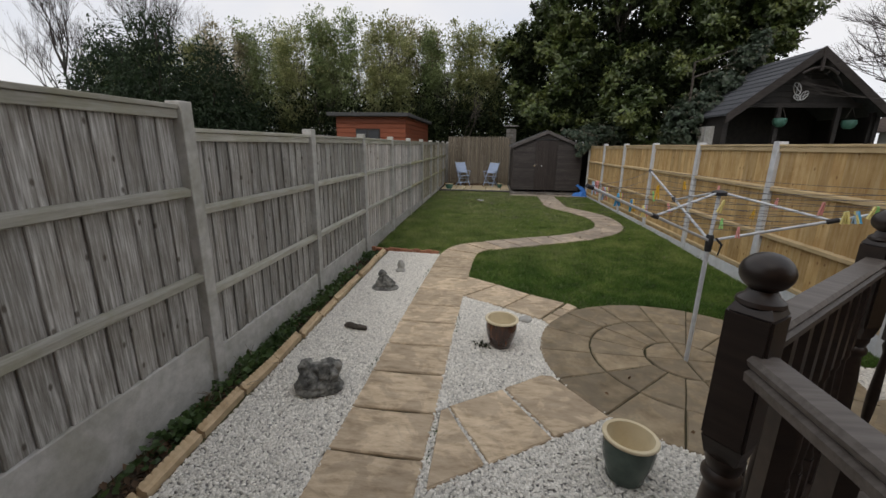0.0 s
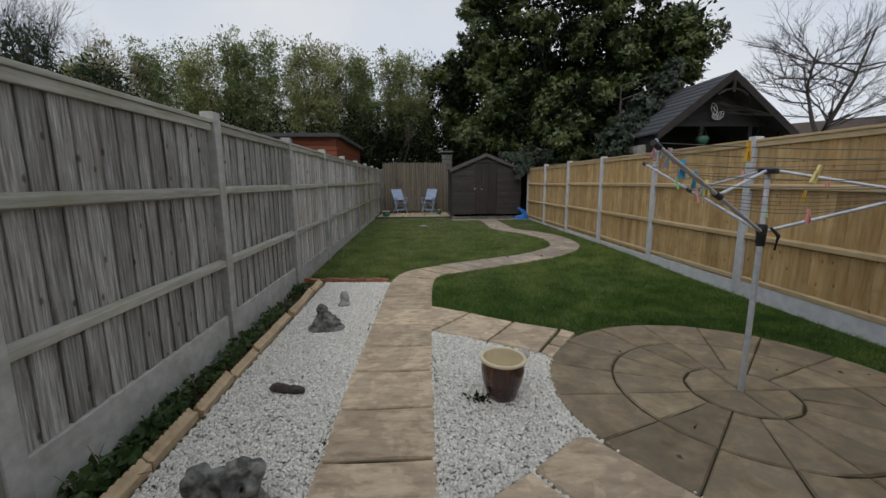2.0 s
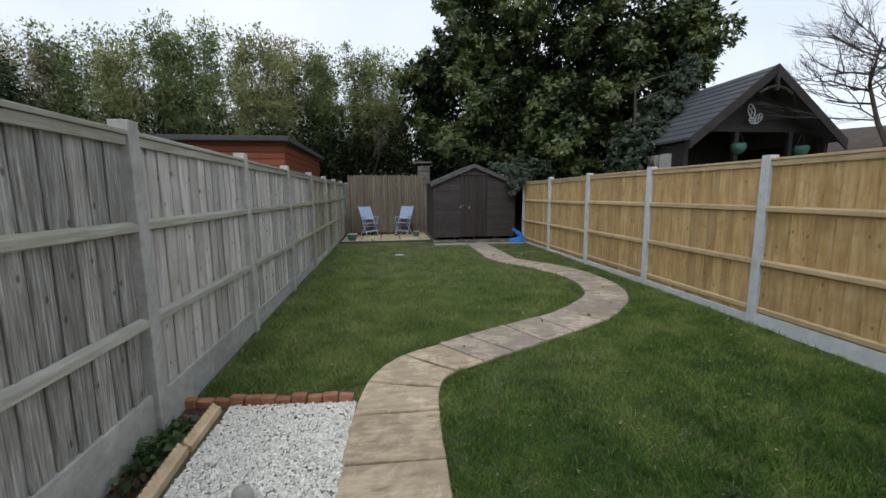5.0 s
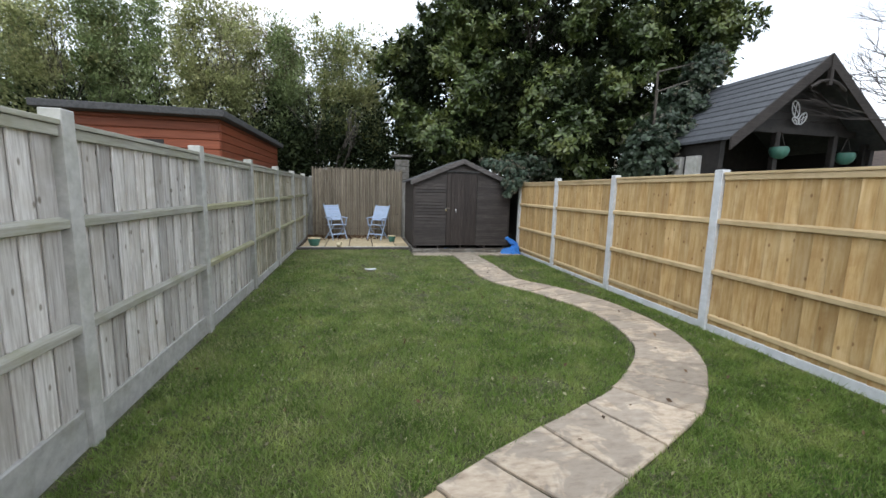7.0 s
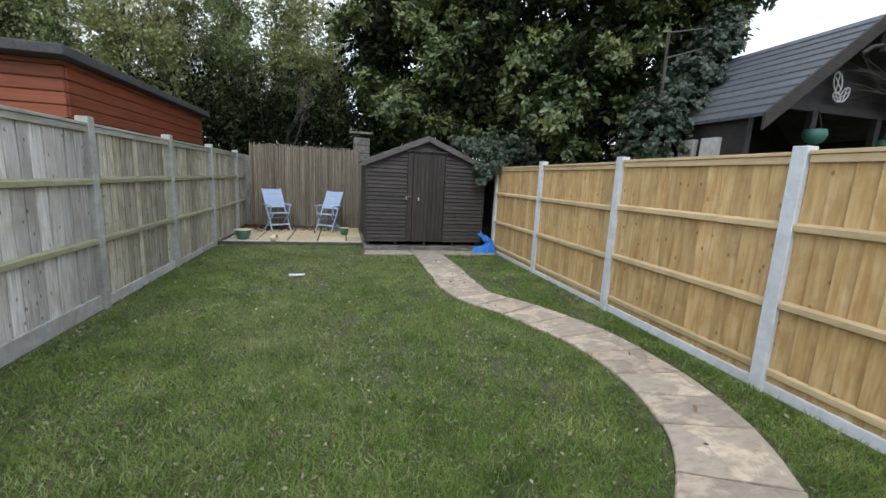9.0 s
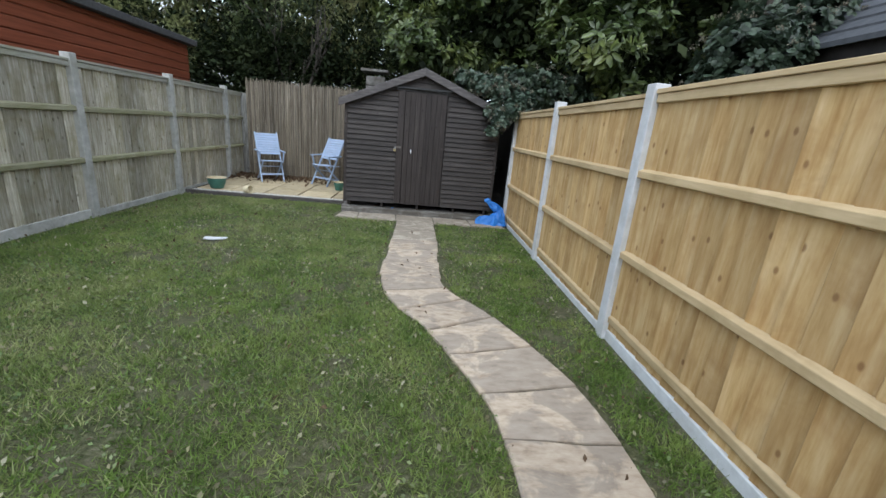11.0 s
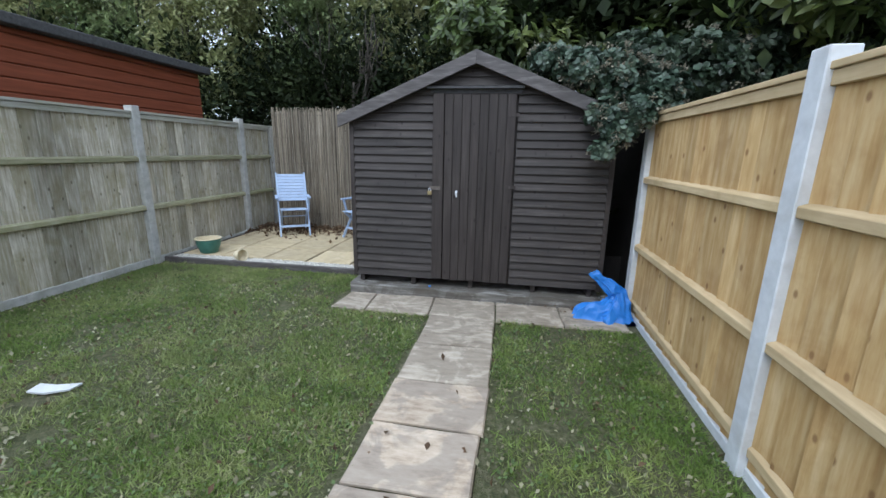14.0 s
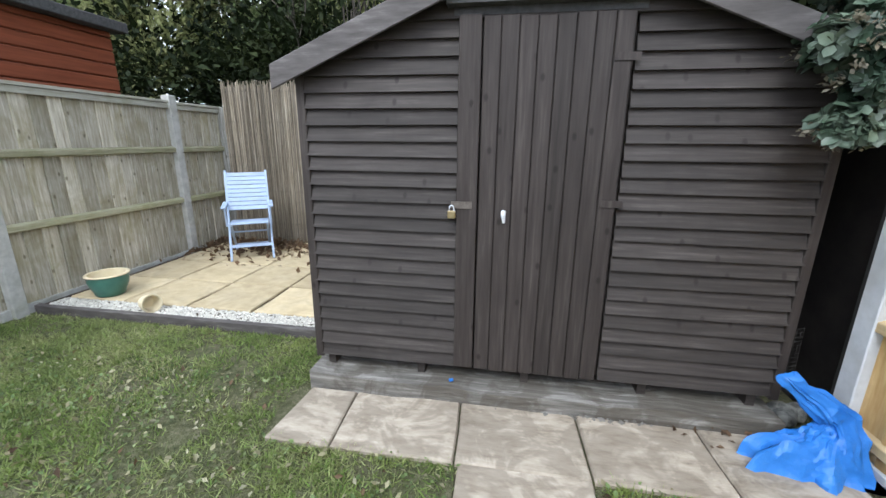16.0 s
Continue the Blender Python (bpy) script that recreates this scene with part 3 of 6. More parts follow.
def gravel(name, poly, n, label):
    P = np.array(poly)
    lo, hi = P.min(0), P.max(0)
    p = rng.uniform(lo, hi, (n, 2))
    p = p[inside(poly, p[:, 0], p[:, 1]) & ~paved(p[:, 0], p[:, 1], -0.022)]
    n = len(p)
    base = np.array([(1, 0, 0), (0, 1, 0), (-1, 0, 0), (0, -1, 0), (0.1, 0.1, 0.75), (0, 0, -0.6)], float)
    faces = np.array([(0, 1, 4), (1, 2, 4), (2, 3, 4), (3, 0, 4)])
    v = base[None] * rng.uniform(0.6, 1.3, (n, 6, 1)) * rng.uniform(0.008, 0.0165, (n, 1, 1))
    a = rng.uniform(0, math.tau, n)
    c, s = np.cos(a)[:, None], np.sin(a)[:, None]
    tilt = rng.normal(0, 0.3, (n, 1))
    x, y, z = v[..., 0], v[..., 1] * 0.75, v[..., 2]
    z = z + tilt * x
    out = np.stack([c * x - s * y + p[:, :1], s * x + c * y + p[:, 1:], z + rng.uniform(0.008, 0.022, (n, 1))], -1)
    f = (np.arange(n)[:, None, None] * 6 + faces[None]).reshape(-1, 3)
    ob = new(name, np_mesh(name, out.reshape(-1, 3), f, M_GRAVEL))
    tagged(ob, label, "gravel", "", "stuff")


gravel("gravel", GRAVEL_A, 52000, "white angular stone chippings between path and edging")
gravel("gravel", GRAVEL_B, 150000, "white angular stone chippings round the pots")


# ---- paving: every slab a piece of its own ----
def slab(parent, poly, material, top=0.026, gap=0.012, name="slab", wob=0.004):
    """A riven slab over a plan outline, its edges a little uneven, its rim worn round."""
    P = [Vector(p) for p in poly]
    area = sum(a.x * b.y - b.x * a.y for a, b in zip(P, P[1:] + P[:1]))
    if area < 0:
        P = P[::-1]
    c = sum(P, Vector((0, 0))) / len(P)
    rim = []
    for a, b in zip(P, P[1:] + P[:1]):
        k = max(1, int((b - a).length / 0.16))
        for i in range(k):
            q = a.lerp(b, i / k)
            w = 0 if i == 0 else random.uniform(-wob, wob)
            d = (q - c).normalized()
            rim.append(q - d * (gap + w + (0.002 if i == 0 else 0)))
    bm = bmesh.new()
    tilt = random.uniform(-0.003, 0.003)
    lo = [bm.verts.new((*q, -0.03)) for q in rim]
    mid = [bm.verts.new((*q, top - 0.009)) for q in rim]
    hi = [bm.verts.new((*(q + (c - q).normalized() * 0.009), top + tilt * (1 if q.x > c.x else -1) + random.uniform(-0.001, 0.001))) for q in rim]
    k = len(rim)
    for i in range(k):
        j = (i + 1) % k
        bm.faces.new((lo[i], lo[j], mid[j], mid[i]))
        bm.faces.new((mid[i], mid[j], hi[j], hi[i]))
    bm.faces.new(hi)
    bmesh.ops.translate(bm, verts=bm.verts[:], vec=(-c.x, -c.y, rise(c.y)))
    return part(name, bm, material, parent, at=Matrix.Translation((c.x, c.y, 0)))


def ribbon(a, b, half, z0, z1, name, material, label):
    bm = bmesh.new()
    pts = LINE[a:b:6]
    d = np.gradient(pts, axis=0)
    d /= np.linalg.norm(d, axis=1, keepdims=True)
    nrm = np.stack([-d[:, 1], d[:, 0]], 1)
    rows = []
    for p, q in zip(pts, nrm):
        z = rise(p[1])
        rows.append([bm.verts.new((p[0] + s * half * q[0], p[1] + s * half * q[1], z + h)) for s, h in ((1, z0), (1, z1), (-1, z1), (-1, z0))])
    for r0, r1 in zip(rows, rows[1:]):
        for k in range(3):
            bm.faces.new((r0[k], r0[k + 1], r1[k + 1], r1[k]))
    solid(name, bm, material, label, "path", "structure")


ribbon(0, len(LINE), 0.30, -0.02, 0.005, "path_bed", M_JOINT, "mossy mortar bed under the winding path")


def build_path():
    path = tagged(new("path"), "winding stepping path of sandstone slabs across the lawn", "path", "", "structure")
    d = np.gradient(LINE, axis=0)
    d /= np.linalg.norm(d, axis=1, keepdims=True)
    nrm = np.stack([-d[:, 1], d[:, 0]], 1)
    cuts = [(int(np.argmin(np.abs(LINE[:700, 1] - y))), 0.0) for y in (1.33, 1.83, 2.35, 2.785, 3.26, 3.74, 4.23, 4.70)]
    cuts += [(int(round(at / 0.02)), skew) for at, skew in JOINTS] + [(len(LINE) - 1, 0.0)]
    for (a, lean_a), (b, lean_b) in zip(cuts, cuts[1:]):
        h = 0.312
        if LINE[a][1] > 6.7:
            h += random.uniform(-0.008, 0.012)
        mids = [(a, lean_a)] + [(a + (b - a) * k // 4, 0.0) for k in (1, 2, 3)] + [(b, lean_b)]
        right = [LINE[k] - h * nrm[k] - h * math.tan(radians(w)) * d[k] for k, w in mids]
        left = [LINE[k] + h * nrm[k] + h * math.tan(radians(w)) * d[k] for k, w in mids]
        slab(path, [tuple(p) for p in right + left[::-1]], M_SLABGREY if LINE[a][1] > 14.2 else M_SLABPALE if LINE[a][1] > 7.6 else M_SLAB, gap=0.012, wob=0.007)
    return path


PATH_OB = build_path()
links = tagged(new("paving_links"), "splayed sandstone slabs joining path and circle", "paving", "", "structure")
for poly in SLABS_BETWEEN[:-1]:
    slab(links, poly, M_SLAB, gap=0.007)
slab(links, SLABS_BETWEEN[-1], M_CIRCLE)
front = tagged(new("shed_apron"), "row of worn sandstone slabs before the shed", "paving", "", "structure")
for x0, x1, lean in ((0.80, 1.14, 0.04), (1.14, 1.745, -0.02), (1.745, 2.36, -0.02), (2.36, 2.955, -0.02), (2.955, 3.50, -0.02)):
    slab(front, [(x0, 15.34), (x1, 15.34), (x1 - 0.02, 15.78), (x0 + lean, 15.78)], M_SLABGREY, gap=0.004, wob=0.006)


def build_circle():
    cx, cy, R = CIRCLE
    circ = tagged(new("circle_patio"), "round patio of weathered brown slabs in rings", "patio", "", "structure")
    bm = bmesh.new()
    lathe(bm, [(R - 0.01, -0.03), (R - 0.01, 0.016)], 64, (cx, cy))
    part("joint_bed", bm, M_JOINT, circ, "mossy joints")

    def arc(r0, r1, a0, a1):
        k = max(2, int((a1 - a0) * r1 / 0.16))
        o = [(cx + r1 * math.cos(a0 + (a1 - a0) * i / k), cy + r1 * math.sin(a0 + (a1 - a0) * i / k)) for i in range(k + 1)]
        if r0 == 0:
            return o + [(cx, cy)]
        return o + [(cx + r0 * math.cos(a1 - (a1 - a0) * i / k), cy + r0 * math.sin(a1 - (a1 - a0) * i / k)) for i in range(k + 1)]

    for r0, r1, n, turn in ((0.0, 0.33, 4, -0.03), (0.33, 0.80, 16, 0.366), (0.80, R, 16, 0.366)):
        for i in range(n):
            slab(circ, arc(r0, r1, turn + i * math.tau / n, turn + (i + 1) * math.tau / n), M_CIRCLE, gap=0.005, wob=0.003)


build_circle()


# ---- left bed: edging stones and bricks ----
def build_edging():
    e = tagged(new("bed_edging"), "buff rope-top edging stones along the gravel", "edging", "", "structure")
    bm = bmesh.new()
    L, n = 0.44, 40
    prof = [(i * L / n, 0.072 + 0.013 * abs(math.sin(i * math.pi / 4))) for i in range(n + 1)]
    rows = [[bm.verts.new((x, y, z + dz if lap else dz)) for x, z in prof] for y, dz, lap in ((-0.034, 0.046, False), (-0.010, 0.052, False), (-0.005, -0.014, True), (0.010, 0.004, True), (0.026, -0.014, True))]
    base = [[bm.verts.new((x, y, -0.05)) for x, z in prof] for y in (-0.034, 0.028)]
    for r0, r1 in zip(rows, rows[1:]):
        for i in range(n):
            bm.faces.new((r0[i], r0[i + 1], r1[i + 1], r1[i]))
    for i in range(n):
        bm.faces.new((base[0][i], base[0][i + 1], rows[0][i + 1], rows[0][i]))
        bm.faces.new((rows[4][i], rows[4][i + 1], base[1][i + 1], base[1][i]))
    bm.faces.new([r[0] for r in (base[0], *rows, base[1])])
    bm.faces.new([r[-1] for r in (base[1], *rows[::-1], base[0])])
    me = finish(bm, "edging_stone", M_EDGE, smooth=True)
    y = 1.0
    while y < 6.9:
        piece("edging_stone", me, e, pose(-1.775 + random.uniform(-0.012, 0.012), y, random.uniform(-0.012, 0.006), random.uniform(-4, 4), random.uniform(-2, 2), 90 + random.uniform(-2.5, 2.5)))
        y += 0.46
    b = tagged(new("brick_edging"), "leaning red bricks along the end of the gravel", "edging", "", "structure")
    bm = bmesh.new()
    box(bm, -0.052, -0.03, -0.06, 0.052, 0.03, 0.07)
    me = finish(bm, "brick", M_BRICK, bevel=0.005)
    x = -2.0
    while x < -0.86:
        piece("brick", me, b, pose(x, 7.08 - 0.10 * (x + 2.0) / 1.2 + random.uniform(-0.008, 0.008), random.uniform(-0.015, 0.01), random.uniform(-6, 6), random.uniform(-4, 10), random.uniform(-6, 6)))
        x += 0.112


build_edging()


# ---- fences ----
def feather_board(w, h, z0, bow, material, thick=0.02, side=1):
    """A feather-edge board: its thick edge laps over the lipped thin edge of the next one."""
    bm = bmesh.new()
    rows = []
    prof = [(-w / 2, 0.006), (-w / 2, 0.010 - thick), (-w / 2 + 0.006, 0.010 - thick), (-w / 2 + 0.011, -0.001), (w / 2 - 0.004, -thick), (w / 2, 0.004 - thick), (w / 2, 0.012 - thick)]
    for i in range(4):
        z = z0 + h * i / 3
        o = bow * math.sin(i * math.pi / 3)
        rows.append([bm.verts.new((side * x, y + o, z)) for x, y in prof])
    k = len(prof)
    for r0, r1 in zip(rows, rows[1:]):
        for j in range(k):
            bm.faces.new((r0[j], r0[(j + 1) % k], r1[(j + 1) % k], r1[j]))
    bm.faces.new(rows[0][::-1])
    bm.faces.new(rows[-1])
    return finish(bm, "board", material)


def fence(name, x, turn, y_first, count, board_mat, rail_mat, conc_mat, top, gravel_h, gravel_far, rails, label, post_label, group, shift, thick, pitch, stepped=-9.0):
    n = 13
    wide = pitch - 0.11
    step = wide / n
    boards = [feather_board(step + 0.030, top - 0.10 + random.uniform(-0.004, 0.002), 0.08, random.uniform(-0.004, 0.004), board_mat, thick, -1) for _ in range(6)]

    def old_boards(material):
        return [feather_board(step + 0.030, top - 0.10, 0.08, random.uniform(-0.004, 0.004), material, 0.018, -1) for _ in range(6)]

    mid_boards, far_boards = (old_boards(M_MIDWOOD), old_boards(M_ALGAEWOOD)) if turn > 0 else (boards, boards)

    def rail_mesh(z, h, d, nm, mt):
        bm = bmesh.new()
        vs = box(bm, -wide / 2 - 0.005, -d, z - h / 2, wide / 2 + 0.005, -0.012, z + h / 2)
        for i in (0, 1):
            vs[i].co.z += 0.012
        for i in (4, 5):
            vs[i].co.z -= 0.018
        return finish(bm, nm, mt, bevel=0.003)

    rail_me = [rail_mesh(z, 0.075, 0.058 if z > 0.3 else 0.036, "rail", rail_mat) for z in rails]
    far_rail_me = [rail_mesh(z, 0.075, 0.058, "rail", M_ALGAERAIL) for z in rails] if turn > 0 else rail_me
    bm = bmesh.new()
    box(bm, -wide / 2 - 0.005, -0.055, top - 0.012, wide / 2 + 0.005, 0.03, top + 0.016)
    box(bm, -wide / 2 - 0.005, -0.042, top - 0.07, wide / 2 + 0.005, -0.018, top - 0.014)
    cap = finish(bm, "cap_rail", rail_mat, bevel=0.003)
    bm = bmesh.new()
    t = top + shift
    w = 0.052
    box(bm, -w, -0.065, -0.1, w, 0.045, t - 0.03)
    for f in [f for f in bm.faces if all(v.co.z > t - 0.04 for v in f.verts)]:
        r = bmesh.ops.inset_region(bm, faces=[f], thickness=0.014)
        bmesh.ops.translate(bm, verts=f.verts[:], vec=(0, 0, 0.03))
    post_me = finish(bm, "concrete_post", conc_mat, bevel=0.005)
    for i in range(count):
        y = y_first + i * pitch
        z = 0.10 if y < stepped else 0
        lift = 0.135 if y + pitch / 2 < stepped else -0.025 if y > 11 and turn < 0 else 0  # the first panels stand a step higher
        lean = random.uniform(-0.15, 0.15)
        post = new("concrete_post", post_me)
        post.matrix_basis = pose(x, y, z, 0, 0, turn) @ pose(0, 0, 0, lean, random.uniform(-0.3, 0.3), 0)
        tagged(post, post_label, "fence post", group + " posts")
        if i == count - 1:
            break
        bay = thing(name, pose(x, y + pitch / 2, lift, 0, 0, turn), label, "fence panel", group)
        for k in range(n):
            piece("board", random.choice(far_boards if y > 12.2 else mid_boards if y > 6.3 else boards), bay, pose(-wide / 2 + (k + 0.5) * step + (random.uniform(-0.011, 0.011) if 0 < k < n - 1 else 0), random.uniform(-0.002, 0.002), random.uniform(-0.003, 0.003), 0, random.uniform(-0.3, 0.3), random.uniform(-0.8, 0.8)))
        for me in far_rail_me if y > 10.2 else rail_me:
            piece("rail", me, bay, pose(0, 0, random.uniform(-0.006, 0.006), 0, random.uniform(-0.25, 0.25), 0))
        piece("cap_rail", cap, bay, pose(0, 0, random.uniform(-0.004, 0.004), 0, random.uniform(-0.2, 0.2), 0))
        bm = bmesh.new()
        box(bm, -wide / 2 - 0.01, -0.030, -0.12, wide / 2 + 0.01, 0.028, max(gravel_far, gravel_h - 0.02 * max(0, y - 5)))
        part("gravel_board", bm, conc_mat, bay, bevel=0.006)


fence("fence_panel", LEFT - 0.02, 90, 4.83 - 3 * 1.91, 12, M_OLDWOOD, M_OLDRAIL, M_CONC, 1.90, 0.31, 0.13, (0.765, 1.36),
      "weathered grey feather-edge fence panel over a concrete gravel board", "weathered grey concrete fence post", "weathered fence", 0.075, 0.018, 1.91, 3.0)
fence("fence_panel", RIGHT + 0.015, -90, 6.05 - 4 * 1.95, 10, M_NEWWOOD, M_NEWRAIL, M_CONCNEW, 1.875, 0.19, 0.13, (0.215, 0.745, 1.34),
      "new tan feather-edge fence panel over a pale gravel board", "pale new concrete fence post", "new fence", 0.05, 0.021, 1.95)


# ---- shed ----
def build_shed():
    x0, x1, y0, y1 = 0.0, SHED_X1 - SHED_X0, 0.0, 1.9
    zb, ze, apex_x, za = 0.24, 1.85, 1.215, 2.36
    s = thing("shed", pose(SHED_X0, SHED_Y, 0.0), "dark brown weatherboard shed with closed door and felt roof", "shed")
    slope_l, slope_r = (za - ze) / apex_x, (za - ze) / (x1 - apex_x)

    def roof_z(x):
        return ze + (x * slope_l if x < apex_x else (x1 - x) * slope_r)

    dx0, dx1 = 0.825, 1.60
    bm = bmesh.new()
    pts = [(x0, zb), (x1, zb), (x1, ze), (apex_x, za), (x0, ze)]
    f, b = ([bm.verts.new((x, y, z)) for x, z in pts] for y in (y0 + 0.02, y1))
    bm.faces.new(f)
    bm.faces.new(b[::-1])
    for i in range(5):
        j = (i + 1) % 5
        bm.faces.new((f[j], f[i], b[i], b[j]))
    part("body", bm, M_SHED, s)
    h = 0.0777
    k = 0
    while zb + k * h < za - 0.06:
        za0, zb0 = zb + k * h, zb + (k + 1) * h + 0.012
        lim = max(0.0, (za0 + 0.03 - ze) / slope_l)
        limr = x1 - max(0.0, (za0 + 0.03 - ze) / slope_r)
        spans = [(lim + 0.012, dx0 - 0.005), (dx1 + 0.005, limr - 0.012)] if za0 < 2.02 else [(lim + 0.02, limr - 0.02)]
        for a, b2 in spans:
            if b2 - a < 0.05:
                continue
            bm = bmesh.new()
            t1 = min(zb0, zb + (k + 1) * h + 0.012)
            vs = box(bm, a, y0 - 0.030, za0, b2, y0 + 0.022, t1)
            for v in vs[4:6]:
                v.co.y += 0.028
            lim2 = max(0.0, (t1 - ze) / slope_l), x1 - max(0.0, (t1 - ze) / slope_r)
            for v in vs[4:]:
                v.co.x = min(max(v.co.x, lim2[0]), lim2[1])
            for v in vs[:2]:
                v.co.z += random.uniform(-0.003, 0.003)
            part("weatherboard", bm, M_SHED, s)
        k += 1
    # side boards facing the patio and the fence
    for xx, sg in ((x0, -1), (x1, 1)):
        for k in range(int((ze - zb) / h)):
            bm = bmesh.new()
            vs = box(bm, xx - 0.014, y0 + 0.025, zb + k * h, xx + 0.014, y1, zb + (k + 1) * h + 0.01)
            for v in vs[4:]:
                v.co.x -= sg * 0.010
            part("weatherboard", bm, M_SHED, s)
    for a in (-0.02, x1 - 0.025):
        bm = bmesh.new()
        box(bm, a, y0 - 0.028, zb - 0.02, a + 0.045, y0 + 0.02, ze - 0.02)
        part("corner_batten", bm, M_SHEDV, s, bevel=0.003)
    # door
    bm = bmesh.new()
    box(bm, dx0 + 0.11, y0 - 0.028, zb + 0.005, dx1 - 0.012, y0 + 0.02, 2.03)
    door = part("door", bm, M_SHEDV, s, "dark brown boarded door, shut")
    w = (dx1 - 0.015 - dx0 - 0.105) / 8
    for i in range(8):
        bm = bmesh.new()
        a = dx0 + 0.107 + i * w
        box(bm, a + 0.002, y0 - 0.045, zb + random.uniform(0, 0.01), a + w - 0.002, y0 - 0.029, 2.03 + random.uniform(-0.004, 0.004))
        part("plank", bm, M_SHEDV, door, bevel=0.003)
    bm = bmesh.new()
    box(bm, dx0 - 0.004, y0 - 0.05, zb + 0.01, dx0 + 0.100, y0 + 0.02, 2.04)
    part("door_stile", bm, M_SHEDV, s, bevel=0.003)
    bm = bmesh.new()
    box(bm, dx0 - 0.06, y0 - 0.085, 2.075, dx1 + 0.05, y0 + 0.01, 2.095)
    box(bm, dx0 - 0.03, y0 - 0.03, 2.04, dx1 + 0.03, y0 + 0.01, 2.073)
    part("drip_board", bm, M_FELT, s, "felt-covered drip board")
    for z in (1.85, 1.20):
        bm = bmesh.new()
        box(bm, dx1 - 0.09, y0 - 0.051, z - 0.017, dx1 + 0.02, y0 - 0.046, z + 0.017)
        for q in (-0.07, -0.03):
            tube(bm, [(dx1 + q, y0 - 0.052, z), (dx1 + q, y0 - 0.049, z)], 0.006)
        part("hinge", bm, M_SHEDV, s)
    bm = bmesh.new()
    box(bm, dx0 - 0.03, y0 - 0.058, 1.155, dx0 + 0.075, y0 - 0.051, 1.19)
    part("hasp", bm, M_DECKTOP, s, "dark painted hasp")
    bm = bmesh.new()
    box(bm, dx0 - 0.045, y0 - 0.078, 1.105, dx0 - 0.005, y0 - 0.060, 1.145)
    lock = part("padlock", bm, mat("old_brass", [(0.3, (0.35, 0.27, 0.13)), (0.7, (0.5, 0.42, 0.25))], 20, rough=0.4, metal=0.8, vary=0, bump=0), s, "small brass padlock", bevel=0.004)
    bm = bmesh.new()
    tube(bm, [(dx0 - 0.025 + 0.013 * math.cos(a), y0 - 0.069, 1.145 + 0.026 * math.sin(a)) for a in np.linspace(math.pi, 0, 9)], 0.0035)
    part("shackle", bm, M_ALU, lock)
    bm = bmesh.new()
    tube(bm, [(dx0 + 0.235, y0 - 0.045, 1.145), (dx0 + 0.235, y0 - 0.062, 1.13), (dx0 + 0.238, y0 - 0.062, 1.09)], [0.012, 0.012, 0.006])
    part("door_pull", bm, M_CONCNEW, s, "small white door pull", smooth=True)
    # roof with fascia boards
    for sg in (-1, 1):
        e = -0.10 if sg < 0 else x1 + 0.10
        ez = ze - 0.10 * (slope_l if sg < 0 else slope_r)
        bm = bmesh.new()
        vs = []
        for y in (y0 - 0.10, y1 + 0.06):
            for x, z in ((e, ez), (apex_x, za), (apex_x, za + 0.035), (e, ez + 0.035)):
                vs.append(bm.verts.new((x, y, z)))
        for q in ((0, 1, 2, 3), (7, 6, 5, 4), (0, 4, 5, 1), (1, 5, 6, 2), (2, 6, 7, 3), (3, 7, 4, 0)):
            bm.faces.new([vs[i] for i in q])
        part("roof_panel", bm, M_FELT, s, "grey mineral roof felt", bevel=0.004)
        bm = bmesh.new()
        vs = []
        for y in (y0 - 0.118, y0 - 0.102):
            for x, z in ((e, ez - 0.085), (apex_x, za - 0.085), (apex_x, za + 0.03), (e, ez + 0.03)):
                vs.append(bm.verts.new((x, y, z)))
        for q in ((0, 1, 2, 3), (7, 6, 5, 4), (0, 4, 5, 1), (1, 5, 6, 2), (2, 6, 7, 3), (3, 7, 4, 0)):
            bm.faces.new([vs[i] for i in q])
        part("fascia_board", bm, M_FASCIA, s, bevel=0.003)
    for i, x in enumerate((0.06, 0.62, 1.22, 1.85, x1 - 0.08)):
        bm = bmesh.new()
        box(bm, x - 0.022, y0 + 0.015, 0.15, x + 0.022, y1 - 0.02, zb)
        part("bearer", bm, M_SHED, s)
    bm = bmesh.new()
    box(bm, SHED_X0 - 0.03, SHED_Y - 0.115, -0.05, SHED_X1 + 0.02, SHED_Y + 2.0, 0.165)
    bmesh.ops.subdivide_edges(bm, edges=[e for e in bm.edges if abs(e.verts[0].co.x - e.verts[1].co.x) > 1], cuts=14)
    for v in bm.verts:
        if v.co.y < SHED_Y:
            v.co.y += random.uniform(-0.015, 0.01)
            if v.co.z > 0:
                v.co.z += random.uniform(-0.022, 0.004)
    solid("shed_base", bm, M_BASE, "rough concrete slab under the shed", "slab", "structure")


build_shed()


